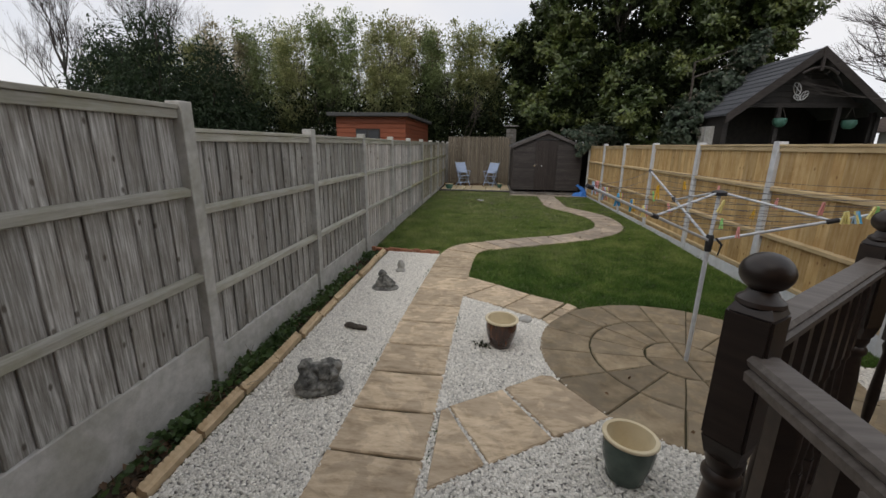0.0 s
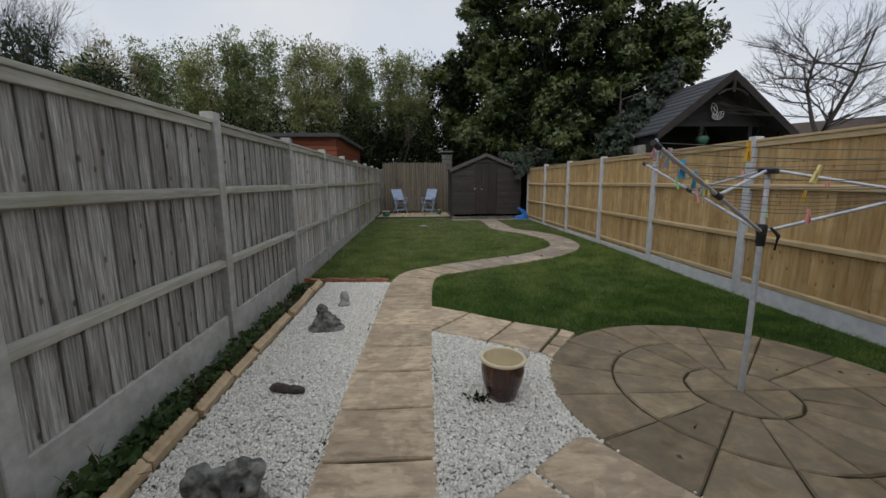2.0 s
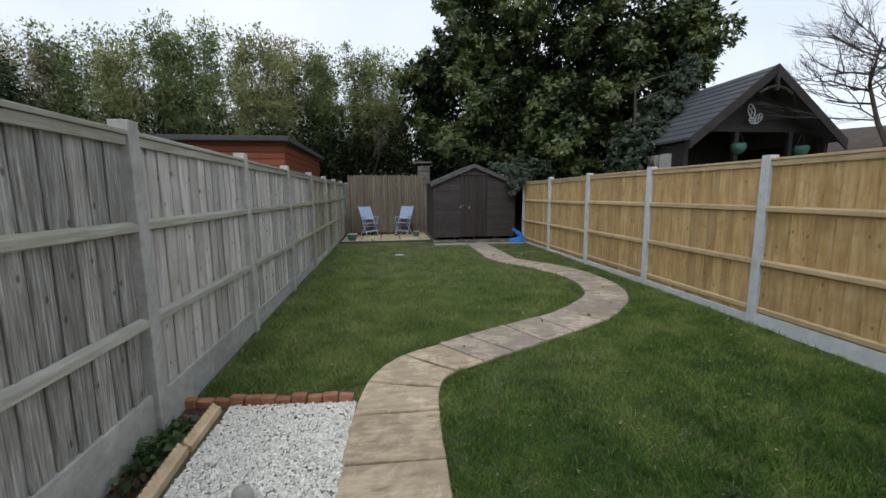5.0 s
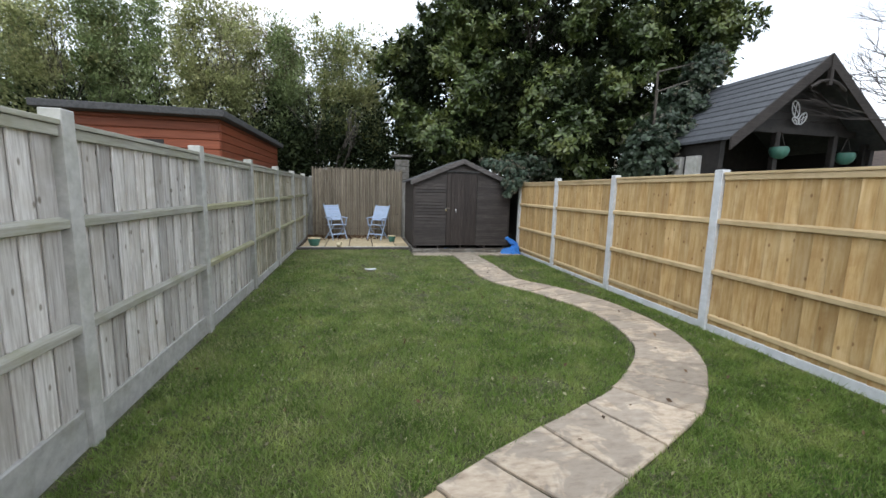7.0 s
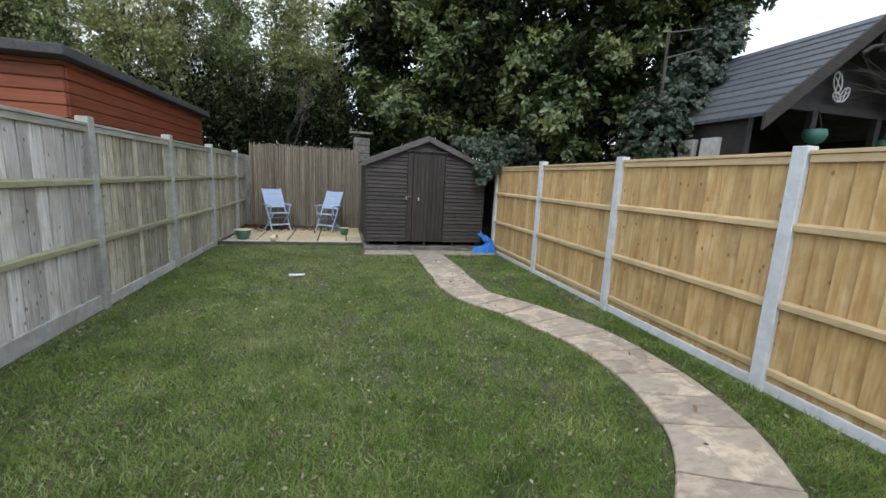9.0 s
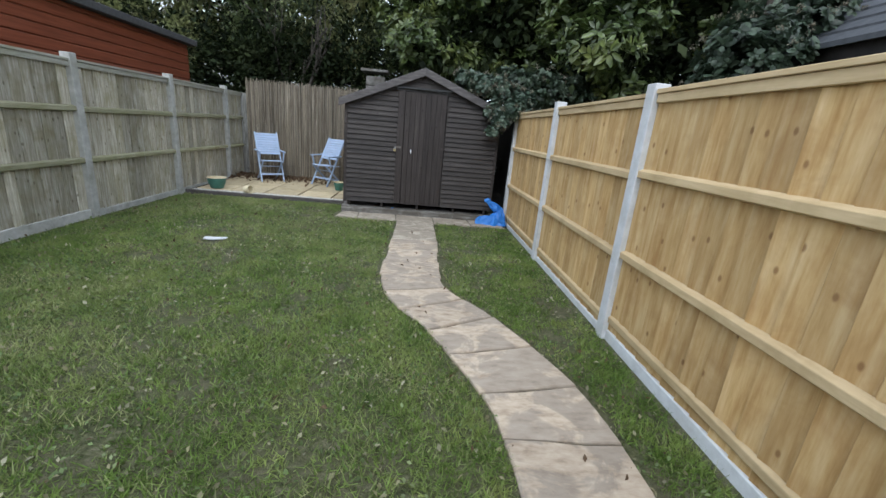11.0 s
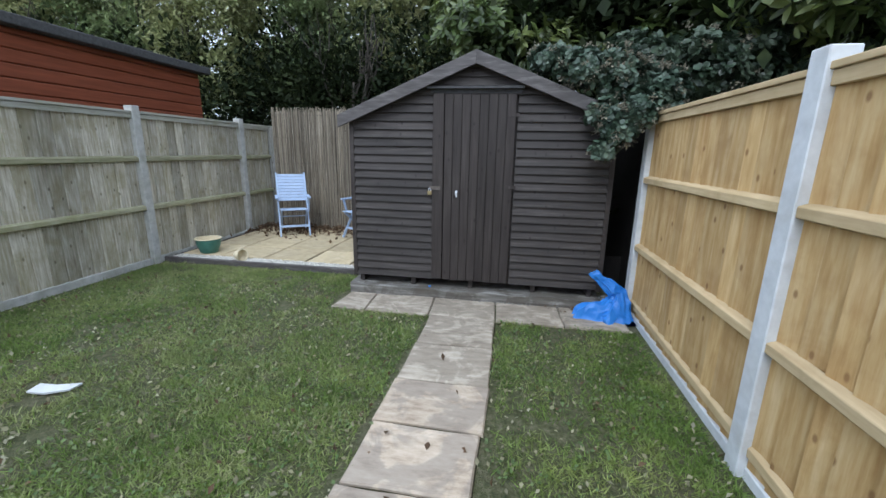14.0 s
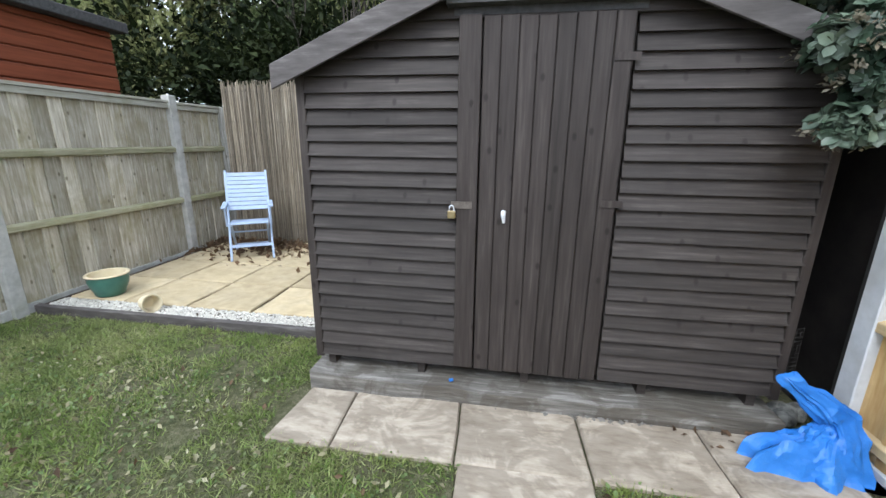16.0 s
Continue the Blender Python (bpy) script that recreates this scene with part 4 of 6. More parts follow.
# ---- raised patio with the reed screen ----
def build_patio():
    z = 0.115
    p = tagged(new("raised_patio"), "small raised patio of buff slabs behind a dark sleeper edge", "patio", "", "structure")
    bm = bmesh.new()
    box(bm, LEFT + 0.03, 16.42, -0.05, SHED_X0 + 0.02, 18.95, z - 0.02)
    part("bed", bm, M_SOIL, p)
    xs = [-1.92, -1.34, -0.73, -0.12, 0.49, 0.84]
    ys = [16.60, 17.20, 17.80, 18.40, 18.86]
    for j in range(4):
        for i in range(5):
            x0, x1 = xs[i], xs[i + 1]
            if x1 - x0 > 0.1:
                slab(p, [(x0, ys[j]), (x1, ys[j]), (x1, ys[j + 1]), (x0, ys[j + 1])], M_PATIO, top=z - rise(17), gap=0.014)
    bm = bmesh.new()
    box(bm, LEFT + 0.05, 16.37, -0.04, SHED_X0 - 0.02, 16.42, z + 0.005)
    solid("patio_edge_board", bm, M_FASCIA, "dark stained timber edge of the raised patio", "edging", "structure", bevel=0.005)
    n = 3000
    q = np.stack([rng.uniform(LEFT + 0.1, SHED_X0 - 0.02, n), rng.uniform(16.43, 16.60, n)], 1)
    s = rng.uniform(0.007, 0.017, (n, 1, 1))
    base = np.array([(1, 0, 0), (0, 1, 0), (-1, 0, 0), (0, -1, 0), (0.1, 0.1, 0.75)], float)
    v = base[None] * rng.uniform(0.6, 1.3, (n, 5, 1)) * s
    v[:, :, :2] += q[:, None]
    v[:, :, 2] += z - 0.012
    f = (np.arange(n)[:, None, None] * 5 + np.array([(0, 1, 4), (1, 2, 4), (2, 3, 4), (3, 0, 4)])[None]).reshape(-1, 3)
    tagged(new("gravel", np_mesh("gravel", v.reshape(-1, 3), f, M_PEBBLE)), "white pebbles along the patio edge", "gravel", "", "stuff")
    # boundary behind: reed screen on a timber fence
    bm = bmesh.new()
    box(bm, LEFT, 18.98, 0, RIGHT + 0.1, 19.03, 1.9)
    solid("wall_back", bm, M_OLDWOOD, "weathered board fence behind the reed screen", "fence", "structure")
    # added black wall stands in for the deep shade between shed and fence
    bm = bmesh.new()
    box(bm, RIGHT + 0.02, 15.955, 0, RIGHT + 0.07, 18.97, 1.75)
    solid("wall_side", bm, M_BLACKWOODGAP, "near-black wall added for the deep shade beside the shed", "fence", "structure")
    end = thing("fence_panel", pose(RIGHT + 0.015, 15.85, 0, 0, 0, -90), "narrow tan fence panel end beside the shed", "fence panel", "new fence")
    for x in (0.05,):
        bm = bmesh.new()
        box(bm, x - 0.047, -0.02, 0.14, x + 0.047, 0.006, 1.80)
        part("board", bm, M_NEWWOOD, end, bevel=0.002)
    bm = bmesh.new()
    box(bm, -0.0, -0.03, -0.05, 0.1, 0.028, 0.136)
    part("gravel_board", bm, M_CONCNEW, end, bevel=0.005)
    wire = thing("wire_netting", pose(3.455, 16.12, 0.11, 0, 0, 8), "curled offcut of dark wire netting beside the shed", "netting")
    bm = bmesh.new()
    for k in range(9):
        tube(bm, [(-0.10 + k * 0.025, 0.02 * math.sin(k * 0.7), 0), (-0.10 + k * 0.025, 0.02 * math.sin(k * 0.7 + 0.5), 0.42)], 0.0012, 3)
    part("upright_wires", bm, M_TWIG, wire)
    bm = bmesh.new()
    for k in range(17):
        tube(bm, [(-0.10 + q * 0.05, 0.02 * math.sin(q * 1.4 + 0.5 * k / 17), 0.01 + k * 0.025) for q in range(5)], 0.0012, 3)
    part("cross_wires", bm, M_TWIG, wire)
    reed = thing("reed_screen", pose(-1.86, 18.90, z), "dry reed screen wired to the back fence", "screen")
    n, w, hgt = 560, 2.72, 2.08
    vs, fs = [], []
    for i in range(n):
        x = i * w / n + random.uniform(-0.003, 0.003)
        y = random.uniform(-0.02, 0.012)
        h = hgt + random.uniform(-0.05, 0.04) - (0.03 if random.random() < 0.1 else 0)
        r = random.uniform(0.0025, 0.0058)
        lean = random.uniform(-0.012, 0.012)
        b0 = len(vs)
        for zz, dx in ((0.0, 0), (h, lean)):
            for k in range(4):
                vs.append((x + dx + r * math.cos(k * math.pi / 2), y + r * math.sin(k * math.pi / 2), zz))
        for k in range(4):
            fs.append((b0 + k, b0 + (k + 1) % 4, b0 + 4 + (k + 1) % 4, b0 + 4 + k))
    bundle = new("reed", np_mesh("reed", vs, fs, M_REED))
    bundle.parent = reed
    bundle["kind"] = "stuff"
    bm = bmesh.new()
    box(bm, 0, 0.016, 0.0, w, 0.022, hgt - 0.05)
    part("backing", bm, M_BARK, reed)
    for zz in (0.25, 0.7, 1.15, 1.6, 1.98):
        bm = bmesh.new()
        tube(bm, [(0, -0.022, zz), (w / 2, -0.024, zz - 0.01), (w, -0.022, zz)], 0.0011, 4)
        part("tie_wire", bm, M_TWIG, reed)
    n = 1100
    pos = np.stack([np.clip(rng.normal(-1.25, 0.7, n), -1.95, 0.7), 18.82 - np.abs(rng.normal(0, 0.38, n)), np.full(n, z + 0.008)], 1)
    me = leaves_mesh("fallen_leaves", pos, np.zeros((n, 3)), 0.07, 0.045, M_DEADLEAF, droop=-0.1, curl=0.5)
    tagged(new("fallen_leaves", me), "brown dead leaves drifted on the patio", "leaves", "", "stuff")


build_patio()


# ---- deck, steps and the turned balustrade ----
DECK_Z = 0.40
NEWEL_A, NEWEL_B = (0.55, 1.26), (1.42, 2.00)


def build_deck():
    d = tagged(new("deck"), "raised timber deck with dark stained boards", "deck", "", "structure")
    y = -1.35
    while y < 2.05:
        for y0 in (y,):
            left = 0.50 if y0 < 1.30 else 0.50 + (y0 - 1.30) * 1.2
            bm = bmesh.new()
            box(bm, left, y0 + 0.003, DECK_Z - 0.028, 3.45, y0 + 0.137, DECK_Z)
            part("deck_board", bm, M_DECKTOP, d)
        y += 0.14
    y = -1.35
    while y < 0.62:
        bm = bmesh.new()
        box(bm, -1.2, y + 0.003, DECK_Z - 0.028, 0.497, y + 0.137, DECK_Z)
        part("deck_board", bm, M_DECKTOP, d)
        y += 0.14
    for z, y0 in ((0.20, 0.65),):
        bm = bmesh.new()
        box(bm, -1.2, y0, z - 0.03, 0.48, y0 + 0.28, z)
        part("step_tread", bm, M_DECKTOP, d)
        bm = bmesh.new()
        box(bm, -1.2, y0 + 0.24, 0, 0.48, y0 + 0.265, z - 0.032)
        part("step_riser", bm, M_DECK, d)
    bm = bmesh.new()
    box(bm, -1.2, 0.60, 0, 0.48, 0.63, DECK_Z - 0.03)
    part("fascia", bm, M_DECK, d)
    bm = bmesh.new()
    prism(bm, [(0.50, 0.7), (0.53, 0.7), (0.53, 1.28), (1.42, 1.98), (3.40, 1.98), (3.40, 2.02), (1.40, 2.02), (0.50, 1.30)], 0, DECK_Z - 0.03)
    part("skirt", bm, M_DECK, d)


build_deck()


def build_newel():
    n = thing("newel_post", pose(*NEWEL_A, DECK_Z - 0.02, 0, 0, 38), "dark stained turned newel post with a ball finial", "newel post", "deck newels")
    bm = bmesh.new()
    w = 0.045
    box(bm, -w, -w, 0, w, w, 0.25)
    lathe(bm, [(0.034, 0.25), (0.043, 0.27), (0.034, 0.30), (0.044, 0.34), (0.046, 0.44), (0.042, 0.56), (0.034, 0.655), (0.033, 0.67), (0.043, 0.685), (0.043, 0.70), (0.034, 0.712), (0.041, 0.735), (0.041, 0.75)], 20)
    part("shaft", bm, M_DECK, n, smooth=True)
    bm = bmesh.new()
    box(bm, -w, -w, 0.795, w, w, 1.115)
    bmesh.ops.bevel(bm, geom=bm.edges[:], offset=0.006, segments=2, affect="EDGES")
    for sg, z0, z1 in ((1, 0.75, 0.797), (-1, 1.133, 1.113)):
        lo = [bm.verts.new((x * 0.74, y * 0.74, z0)) for x, y in ((-w, -w), (w, -w), (w, w), (-w, w))]
        hi = [bm.verts.new((x * 0.94, y * 0.94, z1)) for x, y in ((-w, -w), (w, -w), (w, w), (-w, w))]
        bm.faces.new(lo)
        for k in range(4):
            bm.faces.new((lo[k], lo[(k + 1) % 4], hi[(k + 1) % 4], hi[k]))
    lathe(bm, [(0.038, 1.125), (0.046, 1.132), (0.044, 1.141), (0.032, 1.15), (0.026, 1.162)], 24)
    part("block", bm, M_DECK, n, smooth=True)
    bm = bmesh.new()
    lathe(bm, [(0.0225, 1.161)] + [(0.049 * math.cos(a), 1.2 + 0.042 * math.sin(a)) for a in np.linspace(-1.05, 1.5, 14)], 24)
    part("ball_finial", bm, M_DECK, n, smooth=True)
    return n


newel = build_newel()
copy_thing(newel, pose(*NEWEL_B, DECK_Z - 0.02, 0, 0, 20))
copy_thing(newel, pose(0.55, -1.20, DECK_Z - 0.02))
copy_thing(newel, pose(3.30, 2.00, DECK_Z - 0.02))


def balustrade(a, b, label, lift):
    """Handrail, base rail and turned spindles between two newels."""
    a, b = Vector(a), Vector(b)
    L = (b - a).length
    turn = math.degrees(math.atan2(b.y - a.y, b.x - a.x))
    t = thing("balustrade", pose(a.x, a.y, DECK_Z, 0, 0, turn), label, "balustrade", "deck balustrades")
    bm = bmesh.new()
    prof = [(-0.032, 0.905), (-0.034, 0.925), (-0.022, 0.932), (-0.03, 0.94), (-0.034, 0.952), (-0.026, 0.962), (0.026, 0.962), (0.034, 0.952), (0.03, 0.94), (0.022, 0.932), (0.034, 0.925), (0.032, 0.905)]
    e0, e1 = ([bm.verts.new((x, y, z + lift)) for y, z in prof] for x in (0.048, L - 0.048))
    bm.faces.new(e0)
    bm.faces.new(e1[::-1])
    for i in range(len(prof)):
        j = (i + 1) % len(prof)
        bm.faces.new((e0[i], e1[i], e1[j], e0[j]))
    part("handrail", bm, M_DECKTOP, t, "worn brown handrail")
    bm = bmesh.new()
    box(bm, 0.048, -0.028, 0.07, L - 0.048, 0.028, 0.11)
    part("base_rail", bm, M_DECK, t, bevel=0.004)
    bm = bmesh.new()
    w = 0.018
    box(bm, -w, -w, 0.11, w, w, 0.28)
    lathe(bm, [(0.014, 0.281), (0.019, 0.30), (0.012, 0.33), (0.017, 0.40), (0.019, 0.47), (0.015, 0.58), (0.011, 0.66), (0.019, 0.69), (0.014, 0.71)], 12)
    box(bm, -w, -w, 0.711, w, w, 0.905 + lift)
    me = finish(bm, "spindle", M_DECK, smooth=True)
    k = max(2, int(L / 0.125))
    for i in range(1, k):
        piece("spindle", me, t, pose(L * i / k, 0, 0))


balustrade((0.55, -1.20), NEWEL_A, "dark stained balustrade with worn handrail on the deck edge", 0.05)
balustrade(NEWEL_A, NEWEL_B, "dark stained balustrade across the deck corner", 0.085)
balustrade(NEWEL_B, (3.30, 2.00), "dark stained balustrade along the deck front", 0.085)


# ---- rotary clothes airer ----
def build_airer():
    base = Vector((1.76, 3.78, 0.02))
    hub, top = Vector((1.78, 3.80, 1.11)), Vector((1.815, 3.845, 1.48))
    a = thing("rotary_airer", Matrix.Translation(base), "open metal rotary clothes airer with pegs on its lines", "clothes airer")
    h, tp = hub - base, top - base
    bm = bmesh.new()
    tube(bm, [(0, 0, 0), h], 0.0175, 14)
    part("pole", bm, M_ALU, a, "dull grey metal pole", smooth=True)
    bm = bmesh.new()
    tube(bm, [h, tp], 0.0145, 12)
    part("inner_pole", bm, M_ALU, a, smooth=True)
    bm = bmesh.new()
    tube(bm, [h + Vector((0, 0, -0.10)), h + Vector((0, 0, -0.09)), h + Vector((0, 0, 0.02)), h + Vector((0, 0, 0.04))], [0.022, 0.026, 0.031, 0.023], 14)
    hubp = part("hub", bm, M_PLASTIC, a, "black plastic hub", smooth=True)
    bm = bmesh.new()
    tube(bm, [h + Vector((0.03, -0.03, 0.02)), h + Vector((0.07, -0.05, -0.03)), h + Vector((0.055, -0.05, -0.12))], [0.008, 0.011, 0.007], 8)
    part("lever", bm, M_PLASTIC, hubp, smooth=True)
    bm = bmesh.new()
    tube(bm, [tp + Vector((0, 0, -0.02)), tp + Vector((0, 0, -0.015)), tp + Vector((0, 0, 0.015)), tp + Vector((0, 0, 0.025))], [0.02, 0.055, 0.055, 0.03], 16)
    part("top_cap", bm, M_PLASTIC, a, smooth=True)
    tips = []
    for k, az in enumerate((211, 91, 331)):
        c = Vector((math.cos(radians(az)), math.sin(radians(az)), 0))
        tip = h + 1.36 * c + Vector((0, 0, 0.47))
        tips.append((h + 0.03 * c, tip))
        bm = bmesh.new()
        tube(bm, [h + 0.03 * c, tip], 0.011, 10)
        arm = part("arm", bm, M_ALU, a, "worn metal arm", smooth=True)
        bm = bmesh.new()
        tube(bm, [tip - 0.04 * (tip - h).normalized(), tip + 0.015 * (tip - h).normalized()], 0.0145, 10)
        part("end_cap", bm, M_PLASTIC, arm, smooth=True)
        mid = (h + 0.03 * c).lerp(tip, 0.5)
        bm = bmesh.new()
        tube(bm, [tp + 0.05 * c, mid], 0.0095, 8)
        part("strut", bm, M_ALU, a, smooth=True)
        bm = bmesh.new()
        e = (tip - h).normalized()
        tube(bm, [mid - 0.035 * e, mid - 0.03 * e, mid + 0.03 * e, mid + 0.035 * e], [0.013, 0.018, 0.018, 0.013], 10)
        part("clamp", bm, M_PLASTIC, a, smooth=True)
    spots = []
    for r in (0.30, 0.40, 0.5, 0.6, 0.7, 0.8, 0.9, 0.985):
        for i in range(3):
            (a0, a1), (b0, b1) = tips[i], tips[(i + 1) % 3]
            p, q = a0.lerp(a1, r) + Vector((0, 0, 0.012)), b0.lerp(b1, r) + Vector((0, 0, 0.012))
            bm = bmesh.new()
            pts = [p.lerp(q, t) + Vector((0, 0, -0.03 * 4 * t * (1 - t))) for t in np.linspace(0, 1, 7)]
            tube(bm, pts, 0.0018, 4)
            part("line", bm, M_LINE, a)
            spots.append((pts, (q - p).normalized()))
    colours = [((0.10, 0.45, 0.80), "blue"), ((0.85, 0.50, 0.05), "orange"), ((0.35, 0.75, 0.25), "green"), ((0.80, 0.35, 0.32), "pink"), ((0.45, 0.65, 0.85), "pale blue"), ((0.85, 0.75, 0.3), "yellow")]
    mats = [mat(n.replace(" ", "_") + "_peg_plastic", [(0.3, tuple(0.8 * v for v in c)), (0.7, c)], 10, rough=0.4, vary=0.05, bump=0) for c, n in colours]
    meshes = []
    for m in mats:
        bm = bmesh.new()
        for sg in (-1, 1):
            vs = box(bm, -0.007, sg * 0.002 - 0.003, -0.062, 0.007, sg * 0.002 + 0.003, 0.026)
            for v in vs[:4]:
                v.co.y += sg * 0.009
        tube(bm, [(-0.008, 0, -0.012), (0.008, 0, -0.012)], 0.006, 8)
        meshes.append(finish(bm, "clothes_peg", m))
    for j in range(44):
        cluster = j % 4 != 3
        pts, dirn = spots[3 * random.randrange(3, 8) + (0 if j % 3 else 2)] if cluster else spots[random.randrange(len(spots))]
        k = 1 if cluster else random.randrange(1, 6)
        p = base + (pts[0].lerp(pts[1], random.uniform(0.05, 0.45)) if cluster else pts[k].lerp(pts[k - 1], random.random() * 0.8))
        i = random.randrange(len(meshes))
        peg = new("clothes_peg", meshes[i])
        peg.matrix_basis = Matrix.Translation(p) @ Matrix.Scale(1.0, 4) @ pose(0, 0, 0, random.uniform(-12, 12), random.uniform(-15, 15), math.degrees(math.atan2(dirn.y, dirn.x)) + 90 * (j % 2))
        tagged(peg, colours[i][1] + " plastic clothes peg clipped on the airer line", "clothes peg", "pegs on the airer")


build_airer()


# ---- pots ----
M_BROWNGLAZE = mat("brown_glaze", [(0.3, (0.02, 0.012, 0.01)), (0.55, (0.06, 0.022, 0.012)), (0.75, (0.22, 0.075, 0.03))], 7, (3, 3, 0.5), rough=0.15, vary=0, bump=0.05, coat=0.5)
M_GREENGLAZE = mat("dark_green_glaze", [(0.3, (0.03, 0.05, 0.045)), (0.7, (0.085, 0.12, 0.10))], 5, rough=0.25, vary=0.05, bump=0.08)
M_TEAL = mat("teal_glaze", [(0.3, (0.04, 0.12, 0.095)), (0.7, (0.08, 0.20, 0.155))], 5, rough=0.3, vary=0.05, bump=0.08)


def pot(m, r, h, base, body_mat, label, name="plant_pot"):
    p = thing(name, m, label, "plant pot")
    bm = bmesh.new()
    lathe(bm, [(base, 0), (base * 1.12, 0.01), (r * 0.74, h * 0.24), (r * 0.87, h * 0.46), (r * 0.94, h * 0.74), (r * 0.90, h * 0.93), (r * 0.84, h * 0.93), (r * 0.73, h * 0.45), (base, 0.035)], 32)
    part("body", bm, body_mat, p, smooth=True)
    bm = bmesh.new()
    prof = [(r * 0.90, h * 0.93), (r, h * 0.945), (r * 1.01, h * 0.98), (r * 0.98, h), (r * 0.85, h * 0.995), (r * 0.825, h * 0.92), (r * 0.72, h * 0.45), (base * 0.9, 0.04)]
    lathe(bm, prof, 32)
    bmesh.ops.delete(bm, geom=[f for f in bm.faces if len(f.verts) > 4 and f.calc_center_median().z > h * 0.5], context="FACES_ONLY")
    part("rim", bm, M_TAN, p, "cream unglazed rim and inside", smooth=True)
    return p


pot(pose(0.14, 3.84, 0.018, 1, 1, 0), 0.152, 0.28, 0.085, M_BROWNGLAZE, "empty brown glazed plant pot on white gravel")
pot(pose(0.80, 2.38, 0.018, -2, 2, 0), 0.148, 0.27, 0.09, M_GREENGLAZE, "empty dark green glazed pot with cream rim")
pot(pose(-1.60, 16.72, 0.118), 0.165, 0.20, 0.10, M_TEAL, "teal glazed pot with cream rim on the patio")
pot(pose(-1.02, 16.50, 0.168, 84, 0, 72), 0.078, 0.12, 0.05, M_TAN, "small pot lying on its side on the patio")
pot(pose(0.45, 17.55, 0.118), 0.11, 0.17, 0.075, M_TEAL, "small dark green pot beside the shed")


# ---- statues and stones ----
def lumps(name, balls, m, label, category, material=M_STONE, rough=0.012, seed=0):
    """One weathered stone mass out of overlapping rounded blocks."""
    bm = bmesh.new()
    for cx, cy, cz, rx, ry, rz in balls:
        g = bmesh.ops.create_icosphere(bm, subdivisions=3, radius=1.0)
        for v in g["verts"]:
            c = v.co
            k = 1.0 / max(abs(c.x) ** 3 + abs(c.y) ** 3 + abs(c.z) ** 3, 1e-6) ** (1 / 3) * 0.55 + 0.45
            q = Vector((cx + rx * c.x * k, cy + ry * c.y * k, cz + rz * c.z * k))
            q += c * rough * (noise.noise(q * 22 + Vector((seed, 0, 0))) + 0.6 * noise.noise(q * 50))
            v.co = q
    ob = solid(name, bm, material, label, category, smooth=True, at=m)
    r = ob.modifiers.new("remesh", "REMESH")
    r.mode, r.voxel_size, r.use_smooth_shade = "VOXEL", 0.007, True
    return ob


lumps("stone_ornament", [(0, 0, 0.035, 0.18, 0.115, 0.05), (0.0, -0.02, 0.08, 0.165, 0.09, 0.035), (0.0, 0.025, 0.135, 0.15, 0.065, 0.075), (-0.085, 0.015, 0.18, 0.06, 0.065, 0.07), (-0.10, -0.04, 0.13, 0.035, 0.035, 0.055), (-0.04, -0.055, 0.12, 0.03, 0.03, 0.05),
                         (0.08, 0.015, 0.175, 0.085, 0.065, 0.07), (0.055, -0.05, 0.15, 0.04, 0.03, 0.05), (0.12, -0.045, 0.14, 0.035, 0.03, 0.055)],
      pose(-1.24, 2.95, 0.012, 0, 0, 14), "weathered dark stone garden ornament on gravel", "ornament", rough=0.024, seed=1)
lumps("stone_statue", [(0, 0, 0.018, 0.18, 0.12, 0.025), (0, 0.01, 0.07, 0.13, 0.09, 0.045), (-0.02, 0.01, 0.13, 0.075, 0.065, 0.05), (0.065, 0.0, 0.11, 0.035, 0.05, 0.035),
                       (-0.035, 0.0, 0.205, 0.052, 0.05, 0.045), (-0.07, -0.04, 0.09, 0.04, 0.03, 0.03)],
      pose(-1.30, 5.18, 0.012, 0, 0, -5), "small seated stone garden statue", "statue", rough=0.014, seed=4)
lumps("stone_ornament", [(0, 0, 0.02, 0.075, 0.06, 0.03), (0.01, 0.01, 0.09, 0.05, 0.045, 0.075), (0.0, 0.0, 0.13, 0.035, 0.035, 0.045)],
      pose(-1.26, 5.92, 0.012, 0, 0, 20), "small pale grey stone ornament on gravel", "ornament", M_CONC, rough=0.012, seed=9)
lumps("driftwood", [(0, 0, 0.03, 0.13, 0.03, 0.022), (-0.05, 0.01, 0.045, 0.07, 0.028, 0.02), (0.07, 0, 0.04, 0.06, 0.03, 0.025)],
      pose(-1.30, 3.98, 0.014, 0, 3, -12), "mossy brown piece of driftwood on gravel", "driftwood", M_BARK, rough=0.012, seed=12)
lumps("rock", [(0, 0, 0.025, 0.075, 0.055, 0.03)], pose(0.42, 4.42, 0.012, 0, 0, 25), "flat grey rock lying on gravel", "rock", M_CONC, rough=0.012, seed=15)
pos = np.array((-0.03, 3.80, 0.02)) + rng.normal(0, 0.028, (70, 3)) * (1, 1, 0.4)
out = np.tile((0, 0, 0.7), (70, 1)).astype(float)
tagged(new("weed_tuft", leaves_mesh("weed_tuft", pos, out, 0.035, 0.018, M_LEAFSHADE, 0.0)), "small dark weed tuft growing in the gravel", "weed", "", "stuff")


